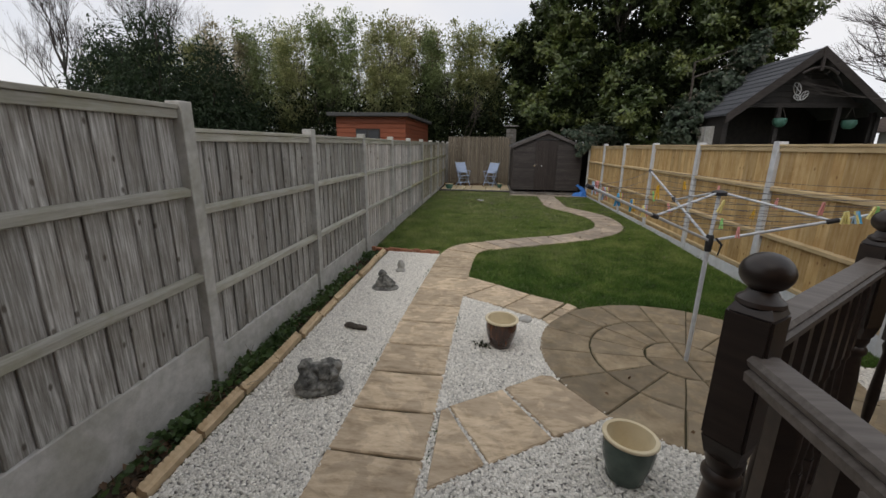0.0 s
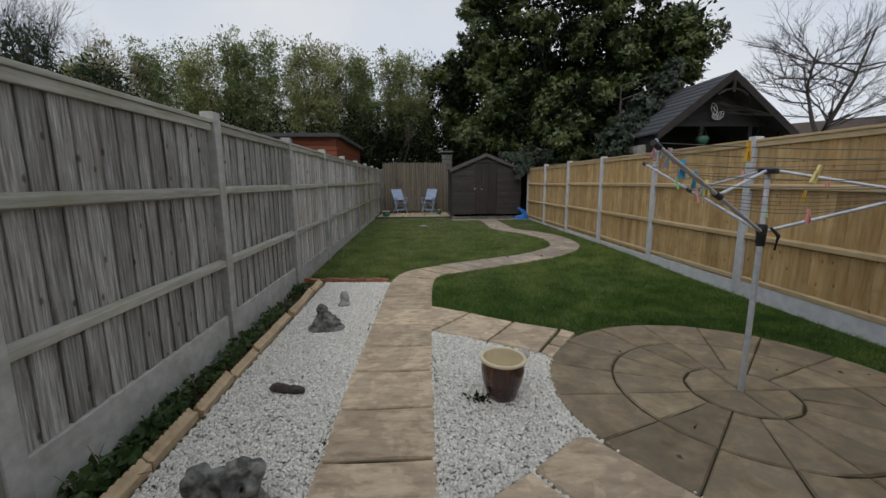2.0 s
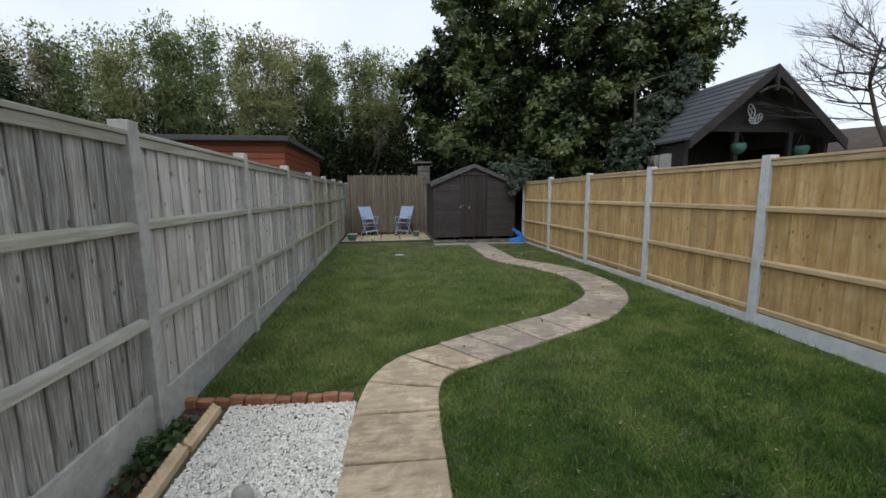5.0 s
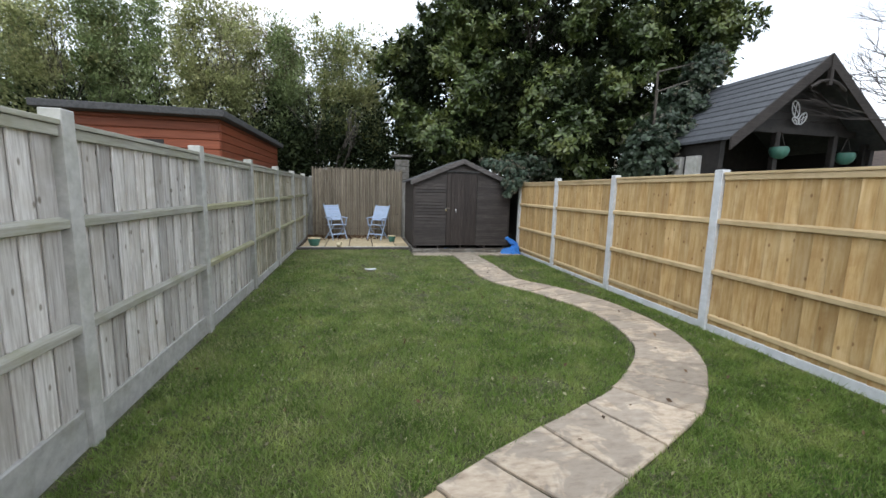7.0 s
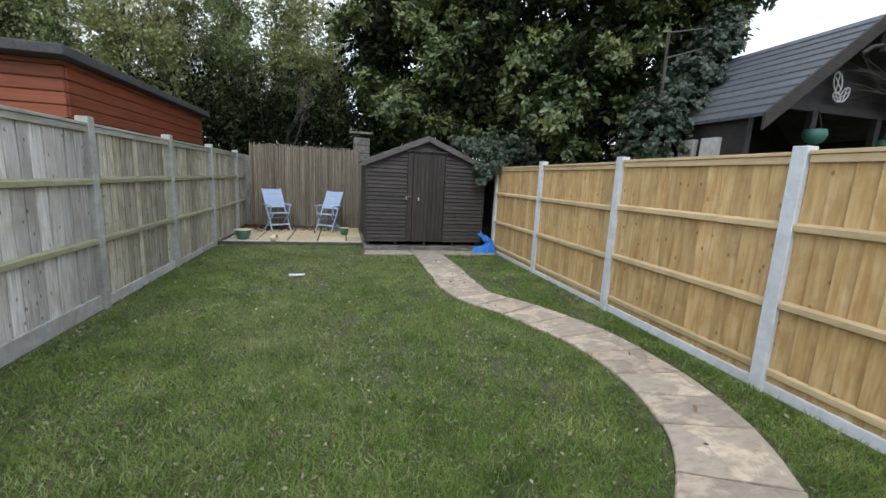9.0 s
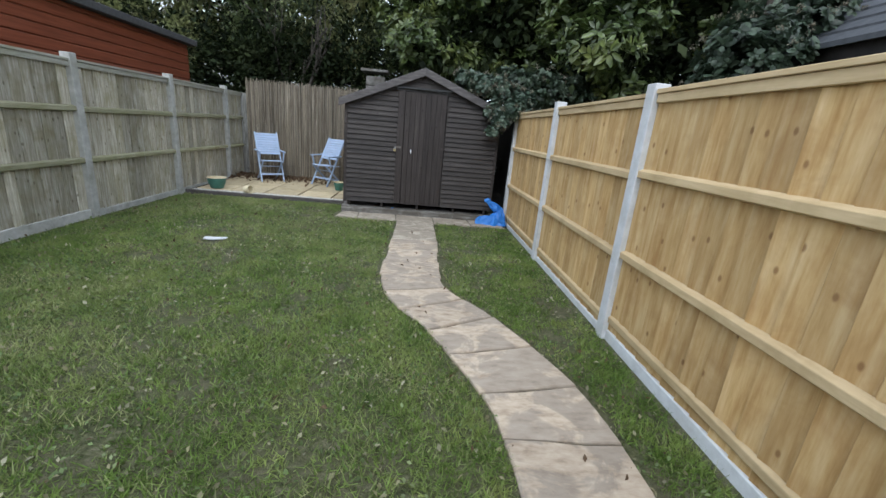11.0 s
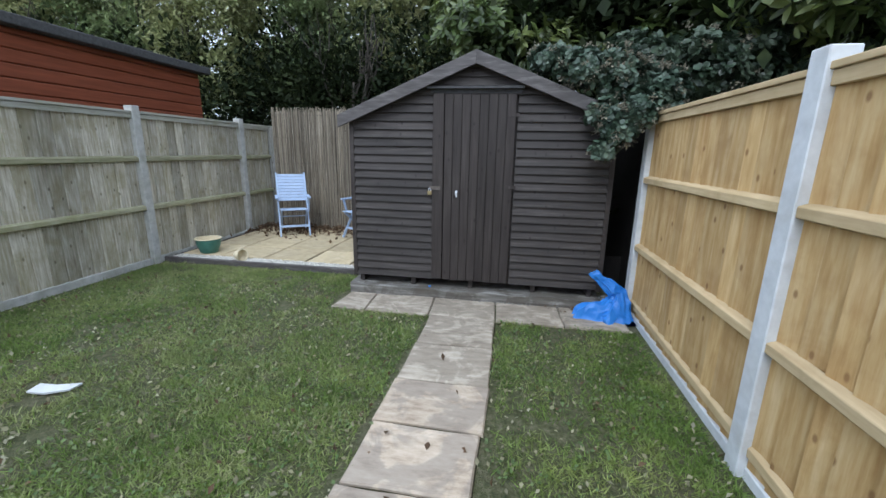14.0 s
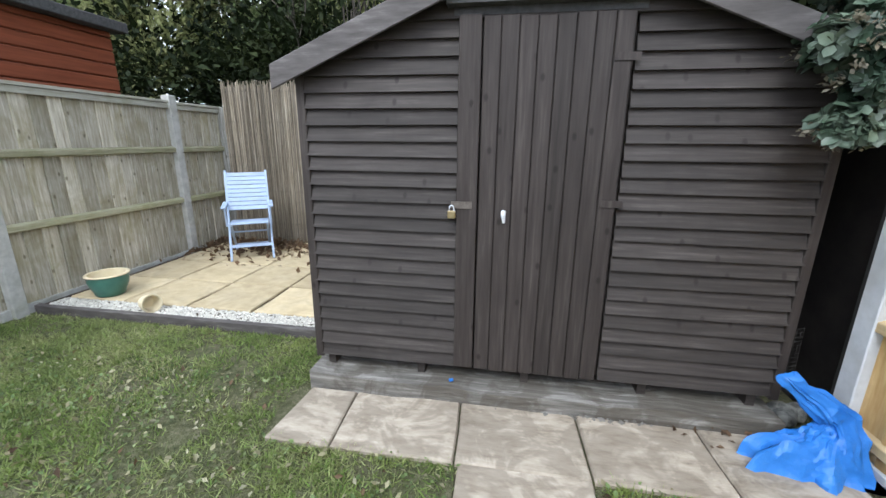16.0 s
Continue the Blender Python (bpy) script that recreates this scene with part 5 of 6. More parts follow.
# ---- folding chairs ----
def build_chair():
    c = thing("folding_chair", pose(-1.14, 18.15, 0.118, 0, 0, 33), "pale blue painted slatted folding garden chair", "chair", "patio chairs")

    def bar(name, p, q, w=0.018, d=0.012, label="", flat=(0, 1, 0)):
        p, q = Vector(p), Vector(q)
        e = (q - p).normalized()
        s = e.cross(Vector((1, 0, 0)))
        s = Vector(flat).normalized() if s.length < 1e-3 else s.normalized()
        x = s.cross(e).normalized()
        bm = bmesh.new()
        vs = [bm.verts.new(o + a * w * s + b * d * x) for o in (p, q) for a, b in ((-1, -1), (1, -1), (1, 1), (-1, 1))]
        for f in ((0, 3, 2, 1), (4, 5, 6, 7), (0, 1, 5, 4), (1, 2, 6, 5), (2, 3, 7, 6), (3, 0, 4, 7)):
            bm.faces.new([vs[i] for i in f])
        return part(name, bm, M_BLUEPAINT, c, label, bevel=0.003)

    top, foot = (0.30, 1.00), (-0.24, 0.0)
    for sx in (-0.225, 0.225):
        bar("leg", (sx, top[0], top[1]), (sx, foot[0], foot[1]))
        i = 0.85 * sx
        bar("leg", (i, -0.22, 0.42), (i, 0.26, 0.0))
        bar("armrest", (1.09 * sx, -0.24, 0.625), (1.09 * sx, 0.16, 0.635), 0.012, 0.026)
        bar("arm_support", (1.05 * sx, -0.20, 0.61), (1.05 * sx, -0.14, 0.40), 0.016, 0.010)
    for k in range(9):
        t = 0.05 + k * 0.054
        y, z = top[0] - t * 0.475, top[1] - t * 0.88
        bar("back_slat", (-0.215, y - 0.012, z), (0.215, y - 0.012, z), 0.0245, 0.006, flat=(0, -0.475, -0.88))
    for k in range(7):
        y = -0.23 + k * 0.062
        bar("seat_slat", (-0.205, y, 0.435 - k * 0.004), (0.205, y, 0.435 - k * 0.004), 0.026, 0.008)
    bar("stretcher", (-0.22, -0.155, 0.155), (0.22, -0.155, 0.155), 0.018, 0.008, flat=(0, 0.3, 1))
    bar("stretcher", (-0.19, 0.13, 0.11), (0.19, 0.13, 0.11), 0.018, 0.008, flat=(0, 0.3, 1))
    bar("stretcher", (-0.21, -0.06, 0.31), (0.21, -0.06, 0.31), 0.012, 0.008)
    return c


chair = build_chair()
copy_thing(chair, pose(0.08, 18.15, 0.118, 0, 0, -32))


# ---- blue bag, litter, small stuff by the shed ----
def build_bag():
    bag = thing("plastic_bag", pose(3.35, 15.61, 0.004) @ Matrix.Scale(0.92, 4), "crumpled blue plastic sack slumped against the fence", "bag")
    spine = [(0.03, -0.04, 0.03, 0.36, 0.15), (0.035, -0.03, 0.07, 0.33, 0.145), (0.06, -0.01, 0.12, 0.235, 0.125), (0.085, 0.01, 0.18, 0.165, 0.10), (0.10, 0.03, 0.25, 0.12, 0.08), (0.085, 0.04, 0.315, 0.095, 0.06),
             (0.03, 0.05, 0.365, 0.066, 0.045), (-0.03, 0.06, 0.405, 0.05, 0.036), (-0.08, 0.07, 0.44, 0.046, 0.03), (-0.115, 0.075, 0.47, 0.052, 0.026), (-0.14, 0.08, 0.495, 0.06, 0.02), (-0.15, 0.08, 0.51, 0.046, 0.014)]
    fine = []
    for a, b in zip(spine, spine[1:]):
        for k in range(4):
            fine.append(tuple(u + (v - u) * k / 4 for u, v in zip(a, b)))
    fine.append(spine[-1])
    n = 64
    rows = []
    for i, (cx, cy, cz, w, dp) in enumerate(fine):
        a, b = fine[max(0, i - 3)], fine[min(len(fine) - 1, i + 3)]
        t = Vector((b[0] - a[0], 0, b[2] - a[2])).normalized()
        side = Vector((t.z, 0, -t.x))
        row = []
        for k in range(n):
            an = k * math.tau / n
            u = Vector((math.cos(an), math.sin(an), cz * 3.0))
            crease = abs(noise.noise(u * 1.7)) + 0.6 * abs(noise.noise(u * 3.9 + Vector((3, 1, 0))))
            f = 1.10 - 0.55 * crease
            q = Vector((cx, cy, cz)) + side * w * f * math.cos(an) + Vector((0, dp * f * math.sin(an), 0))
            q += 0.02 * Vector((noise.noise(q * 11), noise.noise(q * 11 + Vector((5, 0, 0))), noise.noise(q * 11 + Vector((0, 7, 0)))))
            q += 0.012 * Vector((0, abs(noise.noise(q * 24)), abs(noise.noise(q * 19 + Vector((2, 2, 0))))))
            q.z = max(q.z, 0.064)
            row.append(q)
        rows.append(row)
    for name, r0, r1 in (("sack", 0, 24), ("neck", 24, len(rows) - 1)):
        bm = bmesh.new()
        vs = [[bm.verts.new(q) for q in row] for row in rows[r0:r1 + 1]]
        for a, b in zip(vs, vs[1:]):
            for k in range(n):
                bm.faces.new((a[k], a[(k + 1) % n], b[(k + 1) % n], b[k]))
        if name == "neck":
            bm.faces.new(vs[-1])
        else:
            bm.faces.new(vs[0][::-1])
        part(name, bm, M_BAG, bag, "twisted open neck" if name == "neck" else "", smooth=True)


build_bag()
lumps("rubble", [(0, 0, 0.06, 0.07, 0.06, 0.06), (0.10, 0.05, 0.04, 0.05, 0.05, 0.05)], pose(3.40, 15.92, 0.06), "broken dark rubble beside the shed", "rubble", M_STONE, seed=30)
bm = bmesh.new()
prism(bm, [(-0.12, -0.03), (-0.02, -0.05), (0.10, -0.02), (0.13, 0.04), (0.0, 0.03), (-0.10, 0.05)], 0.02, 0.032)
solid("paper_scrap", bm, M_CONCNEW, "crumpled white scrap of paper on the lawn", "litter", at=pose(-0.25, 13.74, rise(13.7), 4, 3, 20))
bm = bmesh.new()
box(bm, -0.012, -0.008, 0, 0.012, 0.008, 0.01)
solid("plastic_scrap", bm, M_BAG, "tiny blue plastic scrap on the shed base", "litter", at=pose(1.66, 15.84, 0.163, 0, 0, 20))

# block chimney of a barbecue behind the shed
chim = thing("garden_chimney", pose(0.92, 19.6, 0), "grey block garden chimney with a stone cap", "chimney")
for i in range(12):
    bm = bmesh.new()
    box(bm, -0.22, -0.2, i * 0.215, 0.22, 0.2, i * 0.215 + 0.205)
    part("block", bm, M_DIRTYCONC, chim, bevel=0.008)
bm = bmesh.new()
box(bm, -0.34, -0.28, 2.66, 0.30, 0.28, 2.72)
part("cap", bm, M_DIRTYCONC, chim, bevel=0.01)


# ---- neighbours' buildings ----
def build_cabin():
    x0, x1, y0, y1, zt = -5.0, -2.72, 13.5, 18.25, 2.67
    c = thing("garden_cabin", pose(0, 0, 0), "red-stained boarded garden cabin with a flat felt roof", "cabin")
    bm = bmesh.new()
    box(bm, x0 + 0.02, y0 + 0.02, 0, x1 - 0.02, y1, zt)
    part("core", bm, M_BLACKWOODGAP, c)
    k = 0
    while k * 0.145 < zt - 0.02:
        z0, z1 = k * 0.145, min(k * 0.145 + 0.14, zt)
        for a in ((x0, y0 - 0.012, x1, y0 + 0.02), (x1 - 0.02, y0 + 0.021, x1 + 0.012, y1)):
            bm = bmesh.new()
            box(bm, a[0], a[1], z0, a[2], a[3], z1)
            part("plank", bm, M_RED, c, bevel=0.012)
        k += 1
    bm = bmesh.new()
    vs = box(bm, x0 - 0.2, y0 - 0.28, zt, x1 + 0.16, y1 + 0.1, zt + 0.11)
    part("roof", bm, M_FELT, c, "dark felt roof with a deep fascia", bevel=0.01)
    bm = bmesh.new()
    box(bm, -4.35, y0 - 0.03, 1.3, -3.55, y0 - 0.008, 2.30)
    w = part("window", bm, M_BLACKWOODGAP, c, "dark cabin window")
    glass = mat("dark_glass", [(0.3, (0.01, 0.012, 0.015)), (0.7, (0.02, 0.022, 0.025))], 3, rough=0.08, vary=0, bump=0)
    for a in (-4.31, -3.93):
        bm = bmesh.new()
        box(bm, a, y0 - 0.036, 1.36, a + 0.33, y0 - 0.031, 2.24)
        part("pane", bm, glass, w)


build_cabin()


def build_porch():
    """The neighbour's gabled garden porch."""
    yf, ax, az, ex, ez, dep = 12.5, 8.25, 4.33, 6.22, 2.71, 2.45
    half = ax - ex
    h = thing("garden_house", pose(0, 0, 0), "dark timber garden house with a steep slate gable roof", "garden house")
    rise_k = (az - ez) / half
    for sg in (-1, 1):
        n = 11
        for i in range(n):
            bm = bmesh.new()
            t0, t1 = i / n, (i + 1) / n
            xa, xb = ax + sg * half * (1 - t0), ax + sg * half * (1 - t1)
            za, zb = ez + (az - ez) * t0, ez + (az - ez) * t1
            vs = []
            for y in (yf - 0.10, yf + dep):
                for x, z in ((xa, za + 0.035), (xb, zb + 0.01), (xb, zb - 0.02), (xa, za - 0.02)):
                    vs.append(bm.verts.new((x, y, z)))
            for q in ((0, 1, 2, 3), (7, 6, 5, 4), (0, 4, 5, 1), (1, 5, 6, 2), (2, 6, 7, 3), (3, 7, 4, 0)):
                bm.faces.new([vs[j] for j in q])
            part("slate_course", bm, M_SLATE, h)
        bm = bmesh.new()
        vs = []
        for y in (yf - 0.14, yf - 0.102):
            for x, z in ((ax + sg * (half + 0.02), ez - 0.22), (ax, az - 0.20), (ax, az + 0.03), (ax + sg * (half + 0.02), ez + 0.02)):
                vs.append(bm.verts.new((x, y, z)))
        for q in ((0, 1, 2, 3), (7, 6, 5, 4), (0, 4, 5, 1), (1, 5, 6, 2), (2, 6, 7, 3), (3, 7, 4, 0)):
            bm.faces.new([vs[j] for j in q])
        part("bargeboard", bm, M_SHED, h, "weathered dark bargeboard")
        bm = bmesh.new()
        tube(bm, [(ax + sg * 0.42, yf - 0.12, az - 0.62), (ax + sg * 0.22, yf - 0.12, az - 0.50), (ax + sg * 0.02, yf - 0.12, az - 0.46)], 0.035, 6)
        part("brace", bm, M_SHED, h)
        bm = bmesh.new()
        box(bm, ax + sg * (half - 0.15) - 0.05, yf + 0.2, 0, ax + sg * (half - 0.15) + 0.05, yf + dep, ez)
        part("side_wall", bm, M_BLACKWOODGAP, h)
    bm = bmesh.new()
    box(bm, ax - 0.035, yf - 0.16, az - 0.55, ax + 0.035, yf - 0.10, az - 0.02)
    part("king_post", bm, M_SHED, h)
    for k in range(8):
        z0 = 3.06 + k * 0.145
        w0 = min(half - 0.25, (az - 0.18 - z0) / rise_k)
        w1 = max(0.0, (az - 0.18 - z0 - 0.14) / rise_k)
        if w0 < 0.1:
            break
        bm = bmesh.new()
        vs = box(bm, ax - w0, yf + 0.34, z0, ax + w0, yf + 0.38, z0 + 0.14)
        for j, v in enumerate(vs[4:]):
            v.co.x = ax + (-w1 if v.co.x < ax else w1)
        part("gable_board", bm, M_BLACKWOODGAP, h)
    bm = bmesh.new()
    box(bm, ax - half + 0.55, yf + 0.28, 2.93, ax + half - 0.55, yf + 0.36, 3.05)
    part("tie_beam", bm, M_BLACKWOODGAP, h)
    for x in (ax - half + 0.22, ax - 0.52, ax + 0.95, ax + half - 0.22):
        bm = bmesh.new()
        box(bm, x - 0.055, yf + 0.26, 0, x + 0.055, yf + 0.37, 2.95 if abs(x - ax) < 1 else ez + 0.1)
        part("post", bm, M_BLACKWOODGAP, h, bevel=0.008)
    bm = bmesh.new()
    outline = [(ax - half + 0.1, 0), (ax + half - 0.1, 0), (ax + half - 0.1, ez + 0.05), (ax, az - 0.04), (ax - half + 0.1, ez + 0.05)]
    near, far = ([bm.verts.new((x, y, z)) for x, z in outline] for y in (yf + dep - 0.08, yf + dep))
    bm.faces.new(near)
    bm.faces.new(far[::-1])
    for k in range(5):
        bm.faces.new((near[k], far[k], far[(k + 1) % 5], near[(k + 1) % 5]))
    part("back_wall", bm, M_BLACKWOODGAP, h)
    for x in (ax - half - 0.02, ):
        for k in range(2):
            bm = bmesh.new()
            box(bm, x + 0.02 + 0.0, yf + 0.6 + k * 0.45, 1.9, x + 0.12, yf + 0.9 + k * 0.45, 2.45)
            part("side_window", bm, M_CONC, h, "pale side window frame")
    for x, z in ((ax - 0.48, 2.40), (ax + 1.24, 2.36)):
        p = thing("hanging_pot", pose(x, yf + 0.25, z), "teal hanging pot under the porch beam", "plant pot", "hanging pots")
        bm = bmesh.new()
        lathe(bm, [(0.07, 0.02), (0.13, 0.07), (0.17, 0.17), (0.15, 0.25), (0.13, 0.25), (0.11, 0.12)], 20)
        part("bowl", bm, M_TEAL, p, smooth=True)
        bm = bmesh.new()
        for s in (-1, 1):
            tube(bm, [(s * 0.14, 0, 0.25), (0, 0, 0.56)], 0.006, 5)
        part("hanger", bm, M_TWIG, p)
    o = thing("butterfly_ornament", pose(ax - 0.12, yf + 0.24, 3.28), "pale wire butterfly ornament on the gable", "ornament")
    for sx, sz, r, tl in ((-0.10, 0.12, 0.16, 20), (0.10, -0.05, 0.13, -35), (-0.06, -0.10, 0.10, 60)):
        bm = bmesh.new()
        pts = [(sx + r * 0.55 * math.cos(a) * math.cos(radians(tl)) - r * math.sin(a) * math.sin(radians(tl)), 0, sz + r * 0.55 * math.cos(a) * math.sin(radians(tl)) + r * math.sin(a) * math.cos(radians(tl))) for a in np.linspace(0, math.tau, 15)]
        tube(bm, pts, 0.012, 5, caps=False)
        tube(bm, [pts[2], pts[9]], 0.008, 5)
        tube(bm, [pts[5], pts[12]], 0.008, 5)
        part("wing", bm, M_CONCNEW, o)


build_porch()

# a low outbuilding behind the fruit tree
fh = thing("outbuilding", pose(10.5, 13.0, 0, 0, 0, -55), "low grey rendered outbuilding with a brown tiled roof", "outbuilding")
bm = bmesh.new()
box(bm, 0, 0, -0.05, 7, 3.2, 2.36)
part("wall", bm, M_CONC, fh)
bm = bmesh.new()
vs = [bm.verts.new(p) for p in ((-0.2, -0.3, 2.32), (7.2, -0.3, 2.32), (7.2, 3.5, 2.32), (-0.2, 3.5, 2.32), (-0.2, 1.6, 3.20), (7.2, 1.6, 3.20))]
for q in ((0, 1, 5, 4), (2, 3, 4, 5), (0, 4, 3), (1, 2, 5), (0, 3, 2, 1)):
    bm.faces.new([vs[i] for i in q])
part("roof", bm, mat("brown_roof_tile", [(0.3, (0.07, 0.052, 0.044)), (0.7, (0.12, 0.09, 0.074))], 6, (1, 1, 5), rough=0.85, vary=0, bump=0.5, dist=0.03), fh)
bm = bmesh.new()
box(bm, 1.1, -0.03, 1.2, 2.0, -0.004, 2.28)
win = part("window", bm, M_CONCNEW, fh, "pale window frame", bevel=0.006)
bm = bmesh.new()
box(bm, 1.18, -0.036, 1.28, 1.92, -0.034, 2.20)
part("pane", bm, M_SLATE, win)

# the house that the deck belongs to, behind the first step
bm = bmesh.new()
box(bm, -3.4, -1.65, 0, 5.0, -1.4, 5.4)
solid("wall_house", bm, M_HOUSE, "plain brick rear wall of the house", "wall", "structure")


# ---- trees ----
def limb_tree(bm, p, d, r, length, depth, spread, out, up=0.25, kids=3):
    """Tapered limbs that fork; collects the ends in out."""
    q = p + d * length
    mid = p.lerp(q, 0.5) + Vector((random.uniform(-1, 1), random.uniform(-1, 1), random.uniform(-0.5, 0.5))) * length * 0.06
    tube(bm, [p, mid, q], [r, r * 0.82, r * 0.62], 7 if r > 0.04 else 3, caps=False)
    if depth == 0:
        out.append(q)
        return
    for k in range(kids):
        nd = (d + Vector((random.uniform(-1, 1), random.uniform(-1, 1), random.uniform(-0.4, 0.8))) * spread + Vector((0, 0, up))).normalized()
        s = p.lerp(q, random.uniform(0.55, 1.0))
        limb_tree(bm, s, nd, r * random.uniform(0.45, 0.66), length * random.uniform(0.62, 0.85), depth - 1, spread, out, up, kids)


def tree(name, at, blobs, n_clump, per, spread, length, width, material, label, trunk_h, trunk_r, shell=0.55, droop=0.3, depth=3, sp=0.6):
    t = thing(name, pose(*at), label, "tree")
    bm = bmesh.new()
    limb_tree(bm, Vector((0, 0, -0.1)), Vector((0, 0, 1)), trunk_r, trunk_h, depth, sp, [])
    part("trunk", bm, M_BARK, t)
    p, o = clumps(blobs, n_clump, per, spread, shell)
    p = p - np.array(at)
    keep = p[:, 2] > 0.15
    me = leaves_mesh("crown", p[keep], o[keep], length, width, material, droop)
    ob = new("crown", me)
    ob.parent = t
    return t


# tall evergreen with big glossy leaves behind the shed
def evergreen(at, boughs, label):
    t = thing("evergreen_tree", pose(*at), label, "tree")
    bm = bmesh.new()
    limb_tree(bm, Vector((0, 0, -0.1)), Vector((0, 0, 1)), 0.26, 3.4, 4, 0.6, [])
    part("trunk", bm, M_BARK, t)
    tufts = []
    for x, y, z, rx, ry, rz in boughs:
        x, y, z = x - at[0], y - at[1], z - at[2]
        for k in range(max(5, int(8.0 * (rx * ry + ry * rz + rx * rz) / 3))):
            d = Vector((random.gauss(0, 1), random.gauss(0, 1), random.gauss(0, 1))).normalized()
            r = random.uniform(0.34, 0.78)
            tufts.append((x + d.x * rx * 0.86, y + d.y * ry * 0.86, z + d.z * rz * 0.86, r, r, r * 0.72))
    crown = new("crown", rosettes("crown", tufts, 12000, 11, 0.175, 0.075, M_LEAFDARK, 0.72, 0.55))
    crown.parent = t
    # near-black leaves fill the core, painting the crown's inner shade
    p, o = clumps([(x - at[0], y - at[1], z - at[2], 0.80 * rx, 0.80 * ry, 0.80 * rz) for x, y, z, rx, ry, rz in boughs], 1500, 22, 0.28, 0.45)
    inner = new("inner_crown", leaves_mesh("inner_crown", p, o, 0.24, 0.13, M_LEAFSHADE, 0.3))
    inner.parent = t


evergreen((6.0, 20.5, 0), [(6.3, 20.8, 8.2, 5.1, 3.2, 4.0), (2.9, 21.0, 5.2, 2.2, 2.0, 2.5), (1.3, 22.0, 6.0, 1.2, 1.1, 1.4), (8.6, 18.0, 5.2, 2.2, 2.2, 2.2), (9.4, 17.4, 6.6, 1.6, 1.6, 1.4),
                           (4.6, 18.9, 4.3, 2.4, 1.4, 1.9), (3.3, 18.9, 3.4, 1.4, 1.0, 1.0), (6.4, 17.6, 3.9, 2.2, 1.3, 1.6), (2.4, 18.6, 3.3, 0.9, 0.6, 0.7), (5.2, 16.9, 2.9, 1.1, 0.8, 0.9)],
          "tall dark evergreen tree with large glossy leaves")

# olive-leaved tall hedge trees along the back
HEDGE = [(-25.5, 27, 7.4), (-22.6, 26.2, 8.2), (-19.6, 27, 8.1), (-17.0, 26, 8.3), (-14.4, 27, 8.7), (-11.8, 26.2, 8.5), (-9.3, 26.8, 9.3), (-6.9, 26, 9.0), (-4.6, 26.6, 9.1), (-2.4, 26.2, 8.7), (-0.5, 26.8, 8.6), (1.6, 27.4, 8.0)]
for i, (x, y, top) in enumerate(HEDGE):
    k = 0.82 if x < -5 else 0.88  # the row stands close behind the cabin
    x, y, top = -0.5 + (x + 0.5) * k, 1.8 + (y - 1.8) * k, 1.5 + (top - 1.5) * k
    bl = []
    for j in range(16):
        dx, dy = random.uniform(-1.5, 1.5), random.uniform(-0.9, 0.9)
        hh = top + (0.75 if -18 < x < -7 else 0.3) - abs(random.gauss(0, 0.75))
        bl.append((x + dx, y + dy, hh - 0.9, 0.42, 0.42, 0.95))
        bl.append((x + dx * 0.9, y + dy, hh - 2.6, 0.62, 0.6, 1.1))
        bl.append((x + dx * 0.9, y + dy, hh - 4.3, 0.7, 0.65, 1.0))
    tree("hedge_tree", (x, y, 0), bl, 1250, 24, 0.15, 0.125, 0.058, (M_LEAFOLIVE, M_LEAFGREY, M_LEAFOLIVE, M_LEAFDRY, M_LEAFGREY)[i % 5], "tall olive-leaved tree in the back hedge", 2.6, 0.06, shell=0.1, droop=-0.2, depth=4, sp=0.36)

# undergrowth added below and behind; the trees' deep shade is in its leaf colour
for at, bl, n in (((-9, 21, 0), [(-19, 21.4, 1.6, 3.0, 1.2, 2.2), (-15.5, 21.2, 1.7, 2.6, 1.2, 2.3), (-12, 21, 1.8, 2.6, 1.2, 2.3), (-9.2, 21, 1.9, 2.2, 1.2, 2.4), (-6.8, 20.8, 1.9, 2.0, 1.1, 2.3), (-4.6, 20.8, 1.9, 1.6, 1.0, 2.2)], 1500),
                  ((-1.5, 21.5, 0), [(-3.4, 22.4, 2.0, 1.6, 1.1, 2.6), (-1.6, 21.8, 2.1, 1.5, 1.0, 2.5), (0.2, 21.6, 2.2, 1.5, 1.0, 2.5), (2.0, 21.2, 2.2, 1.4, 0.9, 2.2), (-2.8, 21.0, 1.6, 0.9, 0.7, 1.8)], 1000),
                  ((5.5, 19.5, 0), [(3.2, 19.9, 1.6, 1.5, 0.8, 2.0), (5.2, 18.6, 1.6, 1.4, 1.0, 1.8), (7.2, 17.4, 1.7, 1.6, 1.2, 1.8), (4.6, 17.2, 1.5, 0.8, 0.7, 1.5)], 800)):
    tree("laurel_bush", at, bl, n, 27, 0.28, 0.17, 0.085, M_LEAFSHADE, "dense evergreen undergrowth behind the fence, deep shade put into its leaf colour", 2.2, 0.08, shell=0.35, depth=3)

# firs far to the left
for x, y, top, r in ((-14.9, 18.0, 7.3, 3.4), (-17.6, 18.6, 6.7, 3.3), (-12.6, 18.6, 5.9, 2.8)):
    bl = [(x + random.uniform(-0.2, 0.2), y, z, max(0.25, r * (1 - z / top) + 0.35), max(0.25, r * (1 - z / top) + 0.35), 0.5) for z in np.arange(0.6, top, 0.42)]
    tree("fir_tree", (x, y, 0), bl, 1300, 19, 0.26, 0.23, 0.065, M_LEAFFIR, "dark green fir tree beyond the fence", top * 0.55, 0.13, shell=0.6, droop=0.5, depth=1)


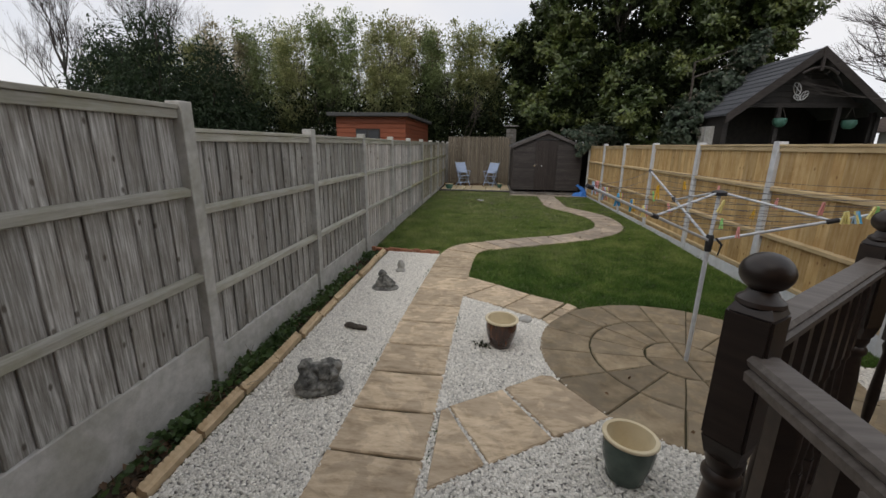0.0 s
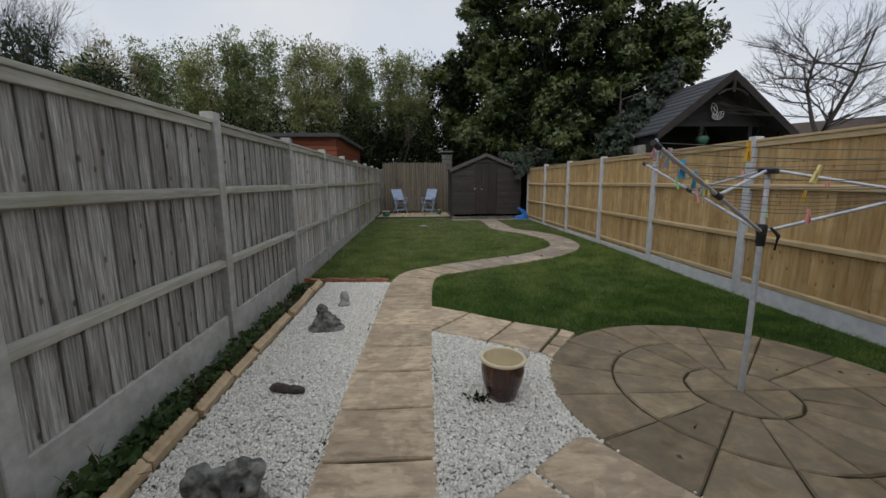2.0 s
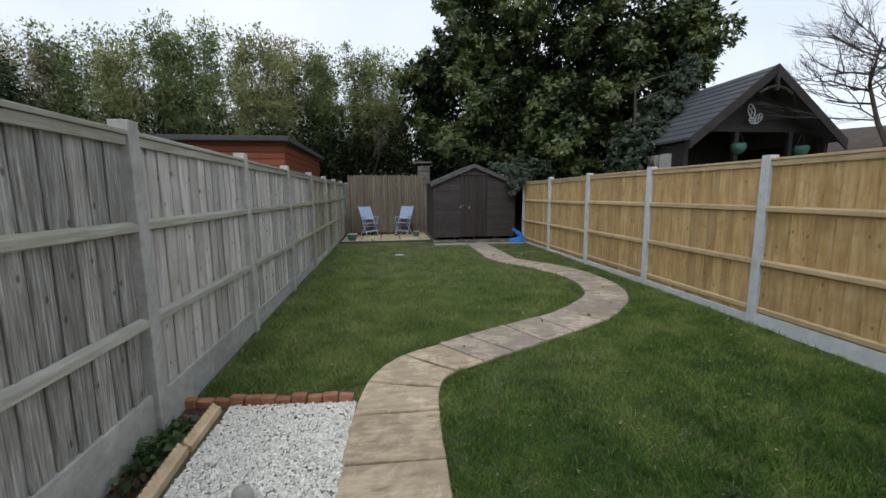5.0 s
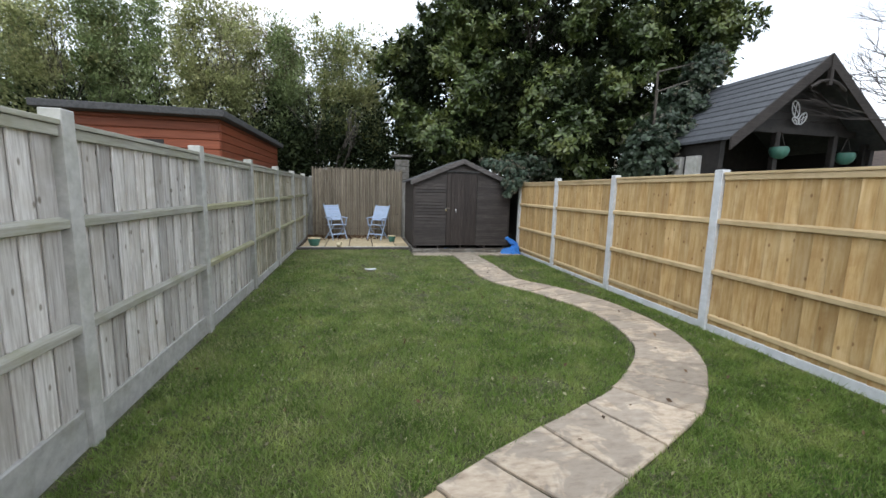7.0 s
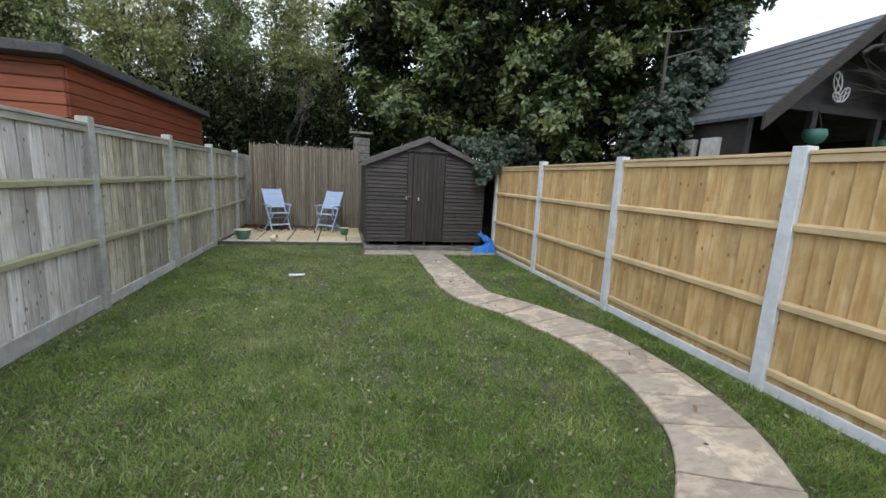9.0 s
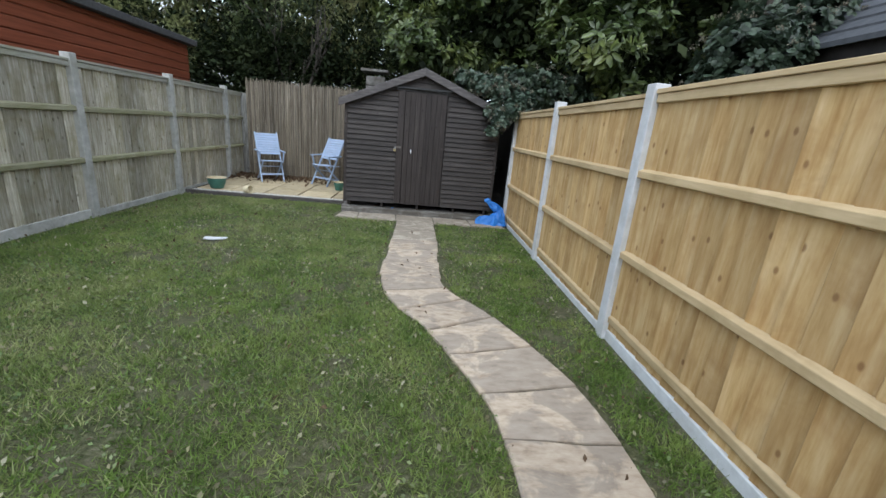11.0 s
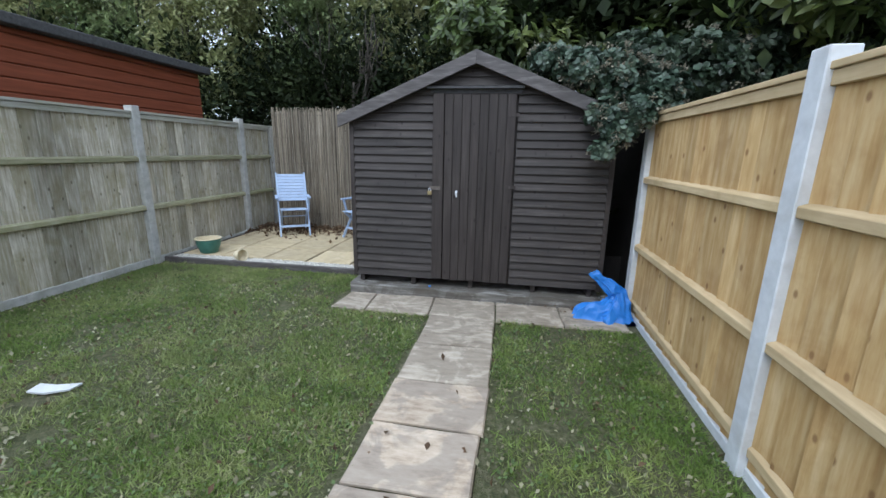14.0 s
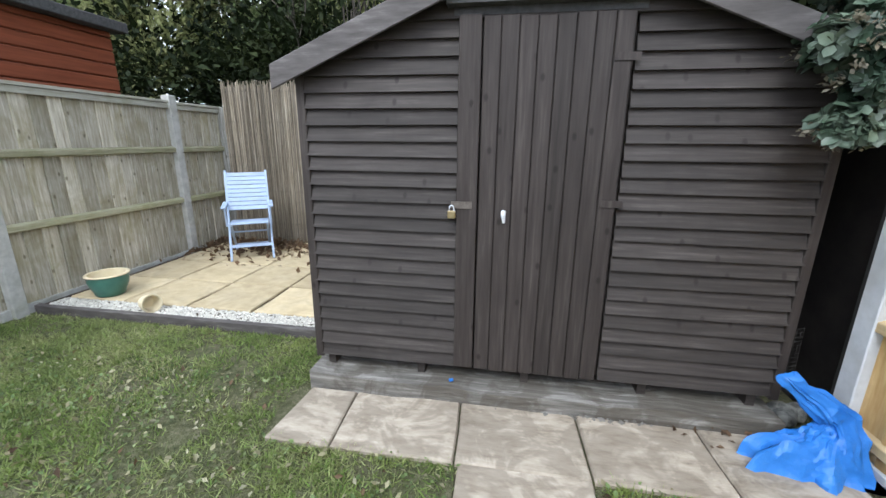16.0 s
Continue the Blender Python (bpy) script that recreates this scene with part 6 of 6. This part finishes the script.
def bare_tree(at, h, r, depth, sp, label, kids=3, up=0.2):
    t = thing("bare_tree", pose(*at), label, "tree", "bare trees")
    bm = bmesh.new()
    limb_tree(bm, Vector((0, 0, -0.1)), Vector((0.05, 0, 1)).normalized(), r, h, depth, sp, [], up, kids)
    part("limb_work", bm, M_TWIG, t)


def fruit_tree(at):
    """A pruned leafless tree: long flat limbs off one leader, tangled twigs along them."""
    t = thing("bare_tree", pose(*at), "leafless fruit tree with long tangled limbs", "tree", "bare trees")
    bm = bmesh.new()
    tube(bm, [(0, 0, -0.1), (0.02, 0.03, 1.4), (-0.02, 0, 2.45)], [0.12, 0.10, 0.085], 10)
    leaders = [[Vector((-0.02, 0, 2.4)), Vector((0.10, -0.22, 3.0)), Vector((0.10, -0.55, 3.7)), Vector((0.2, -0.75, 4.7))], [Vector((-0.02, 0, 2.4)), Vector((0.0, 0.25, 2.9)), Vector((-0.05, 0.45, 3.7)), Vector((0.05, 0.4, 4.6))]]
    for lead in leaders:
        tube(bm, lead, [0.055, 0.045, 0.032, 0.016], 8)
    part("trunk", bm, M_BARK, t)
    for k in range(30):
        lead = leaders[k % 2]
        h = random.uniform(0.15, 2.9)
        foot = lead[int(h)].lerp(lead[min(3, int(h) + 1)], h - int(h))
        az = k * 2.4 + random.uniform(-0.4, 0.4)
        d = Vector((math.cos(az), math.sin(az), random.uniform(0.1, 0.75))).normalized()
        bm = bmesh.new()
        limb_tree(bm, foot, d, random.uniform(0.016, 0.027), random.uniform(0.6, 1.05), 4, 0.75, [], 0.05, 3)
        part("limb", bm, M_TWIG, t)


fruit_tree((9.5, 11.0, 0))
bare_tree((13.8, 9.8, 0), 2.1, 0.12, 6, 1.0, "leafless tree behind the neighbouring garden", 3, 0.05)
bare_tree((-23.5, 21.5, 0), 3.5, 0.16, 7, 0.6, "tall leafless tree beyond the firs", 3, 0.25)
bare_tree((-18.6, 21.5, 0), 3.9, 0.14, 7, 0.75, "slender leafless tree beyond the firs", 3, 0.3)


# grey-green ivy over the fence, the shed roof and the garden house
def ivy(at, blobs, n, per, label, leaf=0.075, material=None):
    t = thing("ivy", pose(*at), label, "ivy")
    bm = bmesh.new()
    for k in range(5):
        b = random.choice(blobs[-2:])
        tube(bm, [Vector((random.uniform(-0.1, 0.1), 0, 0)), Vector((random.uniform(-0.05, 0.05), 0.03, (b[2] - at[2]) * 0.85)), Vector((b[0] - at[0], b[1] - at[1], b[2] - at[2]))], [0.03, 0.02, 0.008], 6)
    part("stem", bm, M_BARK, t)
    local = [(x - at[0], y - at[1], z - at[2], rx, ry, rz) for x, y, z, rx, ry, rz in blobs]
    ob = new("foliage", rosettes("foliage", local, n, per, leaf, leaf * 0.78, material or M_LEAFIVY, 0.55, 0.45, 0.15))
    ob.parent = t
    p, o = clumps(blobs, int(n * 0.14), 22, 0.02, 1.0)
    ob = new("flower_head", leaves_mesh("flower_head", p - np.array(at), o, 0.026, 0.016, M_SEED, -0.2))
    ob.parent = t
    ob["kind"] = "stuff"


ivy((3.86, 16.35, 0), [(2.72, 15.95, 2.33, 0.20, 0.20, 0.13), (2.98, 15.84, 2.24, 0.26, 0.20, 0.16), (3.30, 15.86, 2.20, 0.26, 0.22, 0.20), (3.16, 15.68, 1.86, 0.16, 0.15, 0.13), (3.28, 15.66, 1.72, 0.15, 0.15, 0.13), (3.17, 15.62, 1.57, 0.10, 0.10, 0.09),
                      (3.45, 15.70, 1.90, 0.18, 0.18, 0.17), (3.62, 15.85, 2.06, 0.24, 0.22, 0.20)],
    900, 22, "grey-green flowering ivy spilling over the fence onto the shed", 0.05)
# rear part of the same ivy: darker leaf colour paints its shade
ivy((4.3, 16.6, 0), [(3.55, 16.25, 2.40, 0.45, 0.34, 0.24), (4.0, 16.3, 2.28, 0.5, 0.4, 0.36), (4.6, 16.6, 2.3, 0.6, 0.5, 0.5)],
    520, 20, "ivy behind the new fence, its shade put into a darker leaf colour", 0.06, M_LEAFIVYDARK)
ivy((6.0, 14.2, 0), [(5.9, 14.2, 2.4, 0.6, 0.7, 0.9), (6.5, 14.5, 3.0, 0.6, 0.8, 0.6), (7.2, 14.8, 3.75, 0.6, 0.7, 0.5), (7.9, 15.1, 4.6, 0.5, 0.6, 0.45), (8.3, 15.3, 5.1, 0.35, 0.4, 0.4)],
    1300, 16, "dense ivy climbing over the garden house roof", 0.09, M_LEAFIVYDARK)


# ---- low growth and litter ----
def build_weeds():
    """Small broad leaves low among the thin grass towards the shed."""
    n = 16000
    x, y = rng.uniform(LEFT, RIGHT, n), 8.5 + 7.8 * rng.uniform(0, 1, n) ** 0.6
    clump = np.sin(x * 5.1 + 1.7 * np.sin(y * 2.3)) * np.sin(y * 4.3 + 1.2 * np.sin(x * 3.1))
    keep = on_lawn(x, y) & (clump > -0.2)
    x, y = x[keep], y[keep]
    pos = np.stack([x, y, rise_np(y) + rng.uniform(0.008, 0.03, len(x))], 1)
    out = np.stack([rng.normal(0, 0.7, len(x)), rng.normal(0, 0.7, len(x)), np.full(len(x), 0.35)], 1)
    tagged(new("lawn_weeds", leaves_mesh("lawn_weeds", pos, out, 0.026, 0.017, M_WEED, 0.0)), "small broad-leaved weeds among the lawn grass", "weeds", "", "stuff")


build_weeds()


def build_bed_ivy():
    n = 5600
    y = rng.uniform(0.9, 6.8, n)
    dens = 0.5 + 0.5 * np.sin(y * 2.1 + 1) * np.sin(y * 0.9)
    keep = rng.uniform(0, 1, n) < np.clip(1.6 * dens - 0.1, 0.06, 1) * np.where((y > 3.9) & (y < 6.3), 0.4, 1.0) * np.where((y > 2.6) & (y < 3.05), 0.25, 1.0)
    y = y[keep]
    pos = np.stack([rng.uniform(LEFT + 0.04, -1.84, len(y)), y, 0.015 + 0.10 * rng.uniform(0, 1, len(y)) * (0.35 + 0.65 * np.abs(np.sin(y * 3.7)))], 1)
    out = np.stack([rng.normal(0.3, 0.5, len(y)), rng.normal(0, 0.5, len(y)), rng.uniform(0.2, 1, len(y))], 1)
    tagged(new("ground_ivy", leaves_mesh("ground_ivy", pos, out, 0.05, 0.045, M_LEAFBED, 0.1)), "low dark green ivy along the fence foot", "ivy", "", "stuff")
    m = 850
    pos = np.stack([rng.uniform(LEFT + 0.04, -1.82, m), rng.uniform(0.9, 6.9, m), rng.uniform(0.012, 0.03, m)], 1)
    tagged(new("fallen_leaves", leaves_mesh("fallen_leaves", pos, np.zeros((m, 3)), 0.055, 0.03, M_DEADLEAF, -0.1, 0.5)), "brown dead leaves on the soil strip", "leaves", "", "stuff")


build_bed_ivy()


def build_grass():
    n, m = 430000, 25000
    x, y = rng.uniform(LEFT, RIGHT, n), rng.uniform(3.2, 16.4, n)
    cx, cy = rng.uniform(LEFT, RIGHT, m), rng.uniform(3.2, 16.4, m)
    reach = np.repeat(rng.uniform(0.012, 0.045, m), 20)
    x = np.concatenate([x, np.repeat(cx, 20) + rng.normal(0, 1, m * 20) * reach])
    y = np.concatenate([y, np.repeat(cy, 20) + rng.normal(0, 1, m * 20) * reach])
    tall = np.concatenate([np.ones(n), np.repeat(rng.uniform(0.8, 1.75, m), 20)])
    n = len(x)
    patch = np.sin(x * 2.3 + 1.1 * np.sin(y * 1.3)) * np.sin(y * 1.7 + 0.8 * np.sin(x * 2.9)) + 0.5 * np.sin(x * 7.1 + y * 3.3) * np.sin(y * 6.3 - x * 2.2)
    bare = np.clip((y - 8.5) / 4, 0, 1)
    keep = on_lawn(x, y) | ((y > 15.85) & (y < 16.36) & (x > LEFT + 0.06) & (x < 0.78))
    fleck = np.sin(x * 13.7 + 2.1 * np.sin(y * 4.9)) * np.sin(y * 11.3 + 1.9 * np.sin(x * 6.1))
    tread = np.clip(1 - np.hypot((x - 0.75) / 0.55, (y - 10.6) / 0.9), 0, 1) + np.clip(1 - np.hypot((x + 0.4) / 0.9, (y - 13.1) / 0.5), 0, 1) + np.clip(1 - np.hypot((x - 3.2) / 0.35, (y - 10.2) / 1.6), 0, 1)
    tread += 0.7 * np.clip(1 - np.hypot((x - 0.6) / 0.8, (y - 8.9) / 0.5), 0, 1) + 0.6 * np.clip(1 - np.hypot((x - 1.7) / 0.5, (y - 10.1) / 0.8), 0, 1)
    tread += np.clip(1 - np.hypot((x - 2.9) / 0.5, (y - 14.2) / 0.5), 0, 1) + 0.8 * np.clip(1 - np.hypot((x - 1.1) / 0.3, (y - 8.9) / 0.25), 0, 1)
    tread += np.where((y > 9) & near_path(x, y, 0.355), 0.9, 0.0)
    keep &= rng.uniform(0, 1, n) < 0.95 - 0.26 * bare - 0.36 * patch * (0.35 + bare) - 0.24 * fleck * (0.35 + bare) - 0.6 * tread
    tall = tall[keep]
    x, y = x[keep], y[keep]
    n = len(x)
    h = rng.uniform(0.016, 0.044, n) * tall * (1.0 - 0.25 * np.clip((y - 9) / 4, 0, 1))
    a = rng.uniform(0, math.tau, n)
    w = rng.uniform(0.0024, 0.0050, n)
    z = rise_np(y)
    lean = rng.normal(0, 0.026, (n, 2))
    v = np.empty((n, 3, 3))
    v[:, 0] = np.stack([x - w * np.cos(a), y - w * np.sin(a), z], 1)
    v[:, 1] = np.stack([x + w * np.cos(a), y + w * np.sin(a), z], 1)
    v[:, 2] = np.stack([x + lean[:, 0], y + lean[:, 1], z + h], 1)
    worn = 0.5 + 0.5 * np.sin(x * 1.9 + 0.7 * y + 1.3 * np.sin(y * 1.1)) * np.sin(y * 1.2 - 0.9 * x)
    # wear towards the shed; fewer pale blades rightwards paint the lawn's shadier side
    dry = rng.uniform(0, 1, n) < np.clip(0.04 + 0.20 * np.clip((y - 6) / 2, 0, 1) + 0.22 * np.clip((y - 9) / 4, 0, 1), 0, 1) * (0.4 + 1.2 * worn) * np.clip(1.35 - 0.35 * (x - 0.4), 0.2, 1.35)
    lush = ~dry & (rng.uniform(0, 1, n) < np.clip((7.8 - y) / 2.2 + 0.25 * np.sin(x * 3.1 + y), 0, 1))
    for sel, m, label in ((lush, M_LUSH, "thick dark green lawn grass"), (~dry & ~lush, M_GRASS, "short green lawn grass with thin patches"), (dry, M_STRAW, "worn yellowed blades among the lawn grass, fewer on the shadier right")):
        k = int(sel.sum())
        tagged(new("grass", np_mesh("grass", v[sel].reshape(-1, 3), np.arange(k * 3).reshape(-1, 3), m)), label, "grass", "", "stuff")
    n = 5200
    x, y = rng.uniform(LEFT, RIGHT, n), 3.5 + 12.7 * rng.uniform(0, 1, n) ** 0.38
    keep = on_lawn(x, y)
    x, y = x[keep], y[keep]
    pos = np.stack([x, y, rise_np(y) + 0.018], 1)
    out = np.zeros((len(x), 3))
    tagged(new("fallen_leaves", leaves_mesh("fallen_leaves", pos, out, 0.034, 0.020, M_LITTER, -0.1, 0.5)), "pale fallen leaves scattered over the lawn", "leaves", "", "stuff")
    n = 500
    x, y = rng.uniform(LEFT, RIGHT, n), 5.5 + 10.7 * rng.uniform(0, 1, n) ** 0.45
    keep = on_lawn(x, y)
    x, y = x[keep], y[keep]
    pos = np.stack([x, y, rise_np(y) + 0.022], 1)
    tagged(new("fallen_leaves", leaves_mesh("fallen_leaves", pos, np.zeros((len(x), 3)), 0.042, 0.022, M_DEADLEAF, -0.1, 0.6)), "curled brown leaves lying in the grass", "leaves", "", "stuff")


build_grass()


# ---- dry stalks in the bed, moss in the joints, strays on the paving ----
def build_strays():
    bm = bmesh.new()
    for k in range(34):
        p = Vector((random.uniform(-1.99, -1.83), random.gauss(2.95, 0.22), 0.02))
        d = Vector((random.gauss(0.3, 0.6), random.gauss(0, 0.6), random.uniform(0.05, 0.6))).normalized()
        L = random.uniform(0.08, 0.22)
        tube(bm, [p, p + d * L * 0.5 + Vector((0, 0, 0.015)), p + d * L], [0.003, 0.0025, 0.0015], 5)
    solid("dry_stalks", bm, M_REED, "pale dry plant stalks lying in the soil strip", "stalks", "stuff")
    n = 2600
    i = rng.integers(0, 300, n)
    side = np.where(rng.uniform(0, 1, n) < 0.5, -1, 1)
    base = LINE[np.minimum(i, len(LINE) - 1)]
    pos = np.stack([base[:, 0] + side * rng.normal(0.315, 0.012, n), base[:, 1] + rng.normal(0, 0.01, n), np.full(n, 0.012)], 1)
    clump = np.sin(pos[:, 1] * 5.3 + side) * np.sin(pos[:, 1] * 2.1 + 2 * side)
    pos = pos[clump > 0.35]
    out = np.tile((0, 0, 0.8), (len(pos), 1)).astype(float)
    tagged(new("joint_moss", leaves_mesh("joint_moss", pos, out, 0.02, 0.010, M_LEAFBED, 0.0)), "moss and weeds in the joints along the path", "moss", "", "stuff")
    m = 12
    a, r = rng.uniform(0, math.tau, m), 1.2 * np.sqrt(rng.uniform(0, 1, m))
    pos = np.stack([CIRCLE[0] + r * np.cos(a), CIRCLE[1] + r * np.sin(a), np.full(m, 0.030)], 1)
    j = rng.integers(330, len(LINE), 30)
    pos2 = np.stack([LINE[j][:, 0] + rng.uniform(-0.28, 0.28, 30), LINE[j][:, 1], rise_np(LINE[j][:, 1]) + 0.032], 1)
    pos3 = np.stack([rng.normal(3.2, 0.2, 60).clip(2.3, 3.5), rng.normal(15.72, 0.06, 60), np.full(60, 0.085)], 1)
    pos = np.concatenate([pos, pos2, pos3])
    tagged(new("fallen_leaves", leaves_mesh("fallen_leaves", pos, np.zeros((len(pos), 3)), 0.045, 0.026, M_DEADLEAF, -0.1, 0.5)), "stray brown leaves on the paving", "leaves", "", "stuff")


build_strays()


def build_crumbs():
    """Broken mortar and grit where the slabs meet the shed base."""
    n = 234
    q = np.stack([np.concatenate([rng.normal(2.52, 0.13, 210), rng.uniform(1.0, 3.45, 24)]), 15.805 + rng.normal(0, 0.03, n)], 1)
    base = np.array([(1, 0, 0), (0, 1, 0), (-1, 0, 0), (0, -1, 0), (0.1, 0.1, 0.7)], float)
    v = base[None] * rng.uniform(0.5, 1.4, (n, 5, 1)) * rng.uniform(0.004, 0.017, (n, 1, 1))
    v[:, :, :2] += q[:, None]
    v[:, :, 2] += rise(15.8) + 0.027
    f = (np.arange(n)[:, None, None] * 5 + np.array([(0, 1, 4), (1, 2, 4), (2, 3, 4), (3, 0, 4)])[None]).reshape(-1, 3)
    tagged(new("mortar_crumbs", np_mesh("mortar_crumbs", v.reshape(-1, 3), f, M_DIRTYCONC)), "broken grey mortar crumbs along the shed base", "rubble", "", "stuff")


build_crumbs()
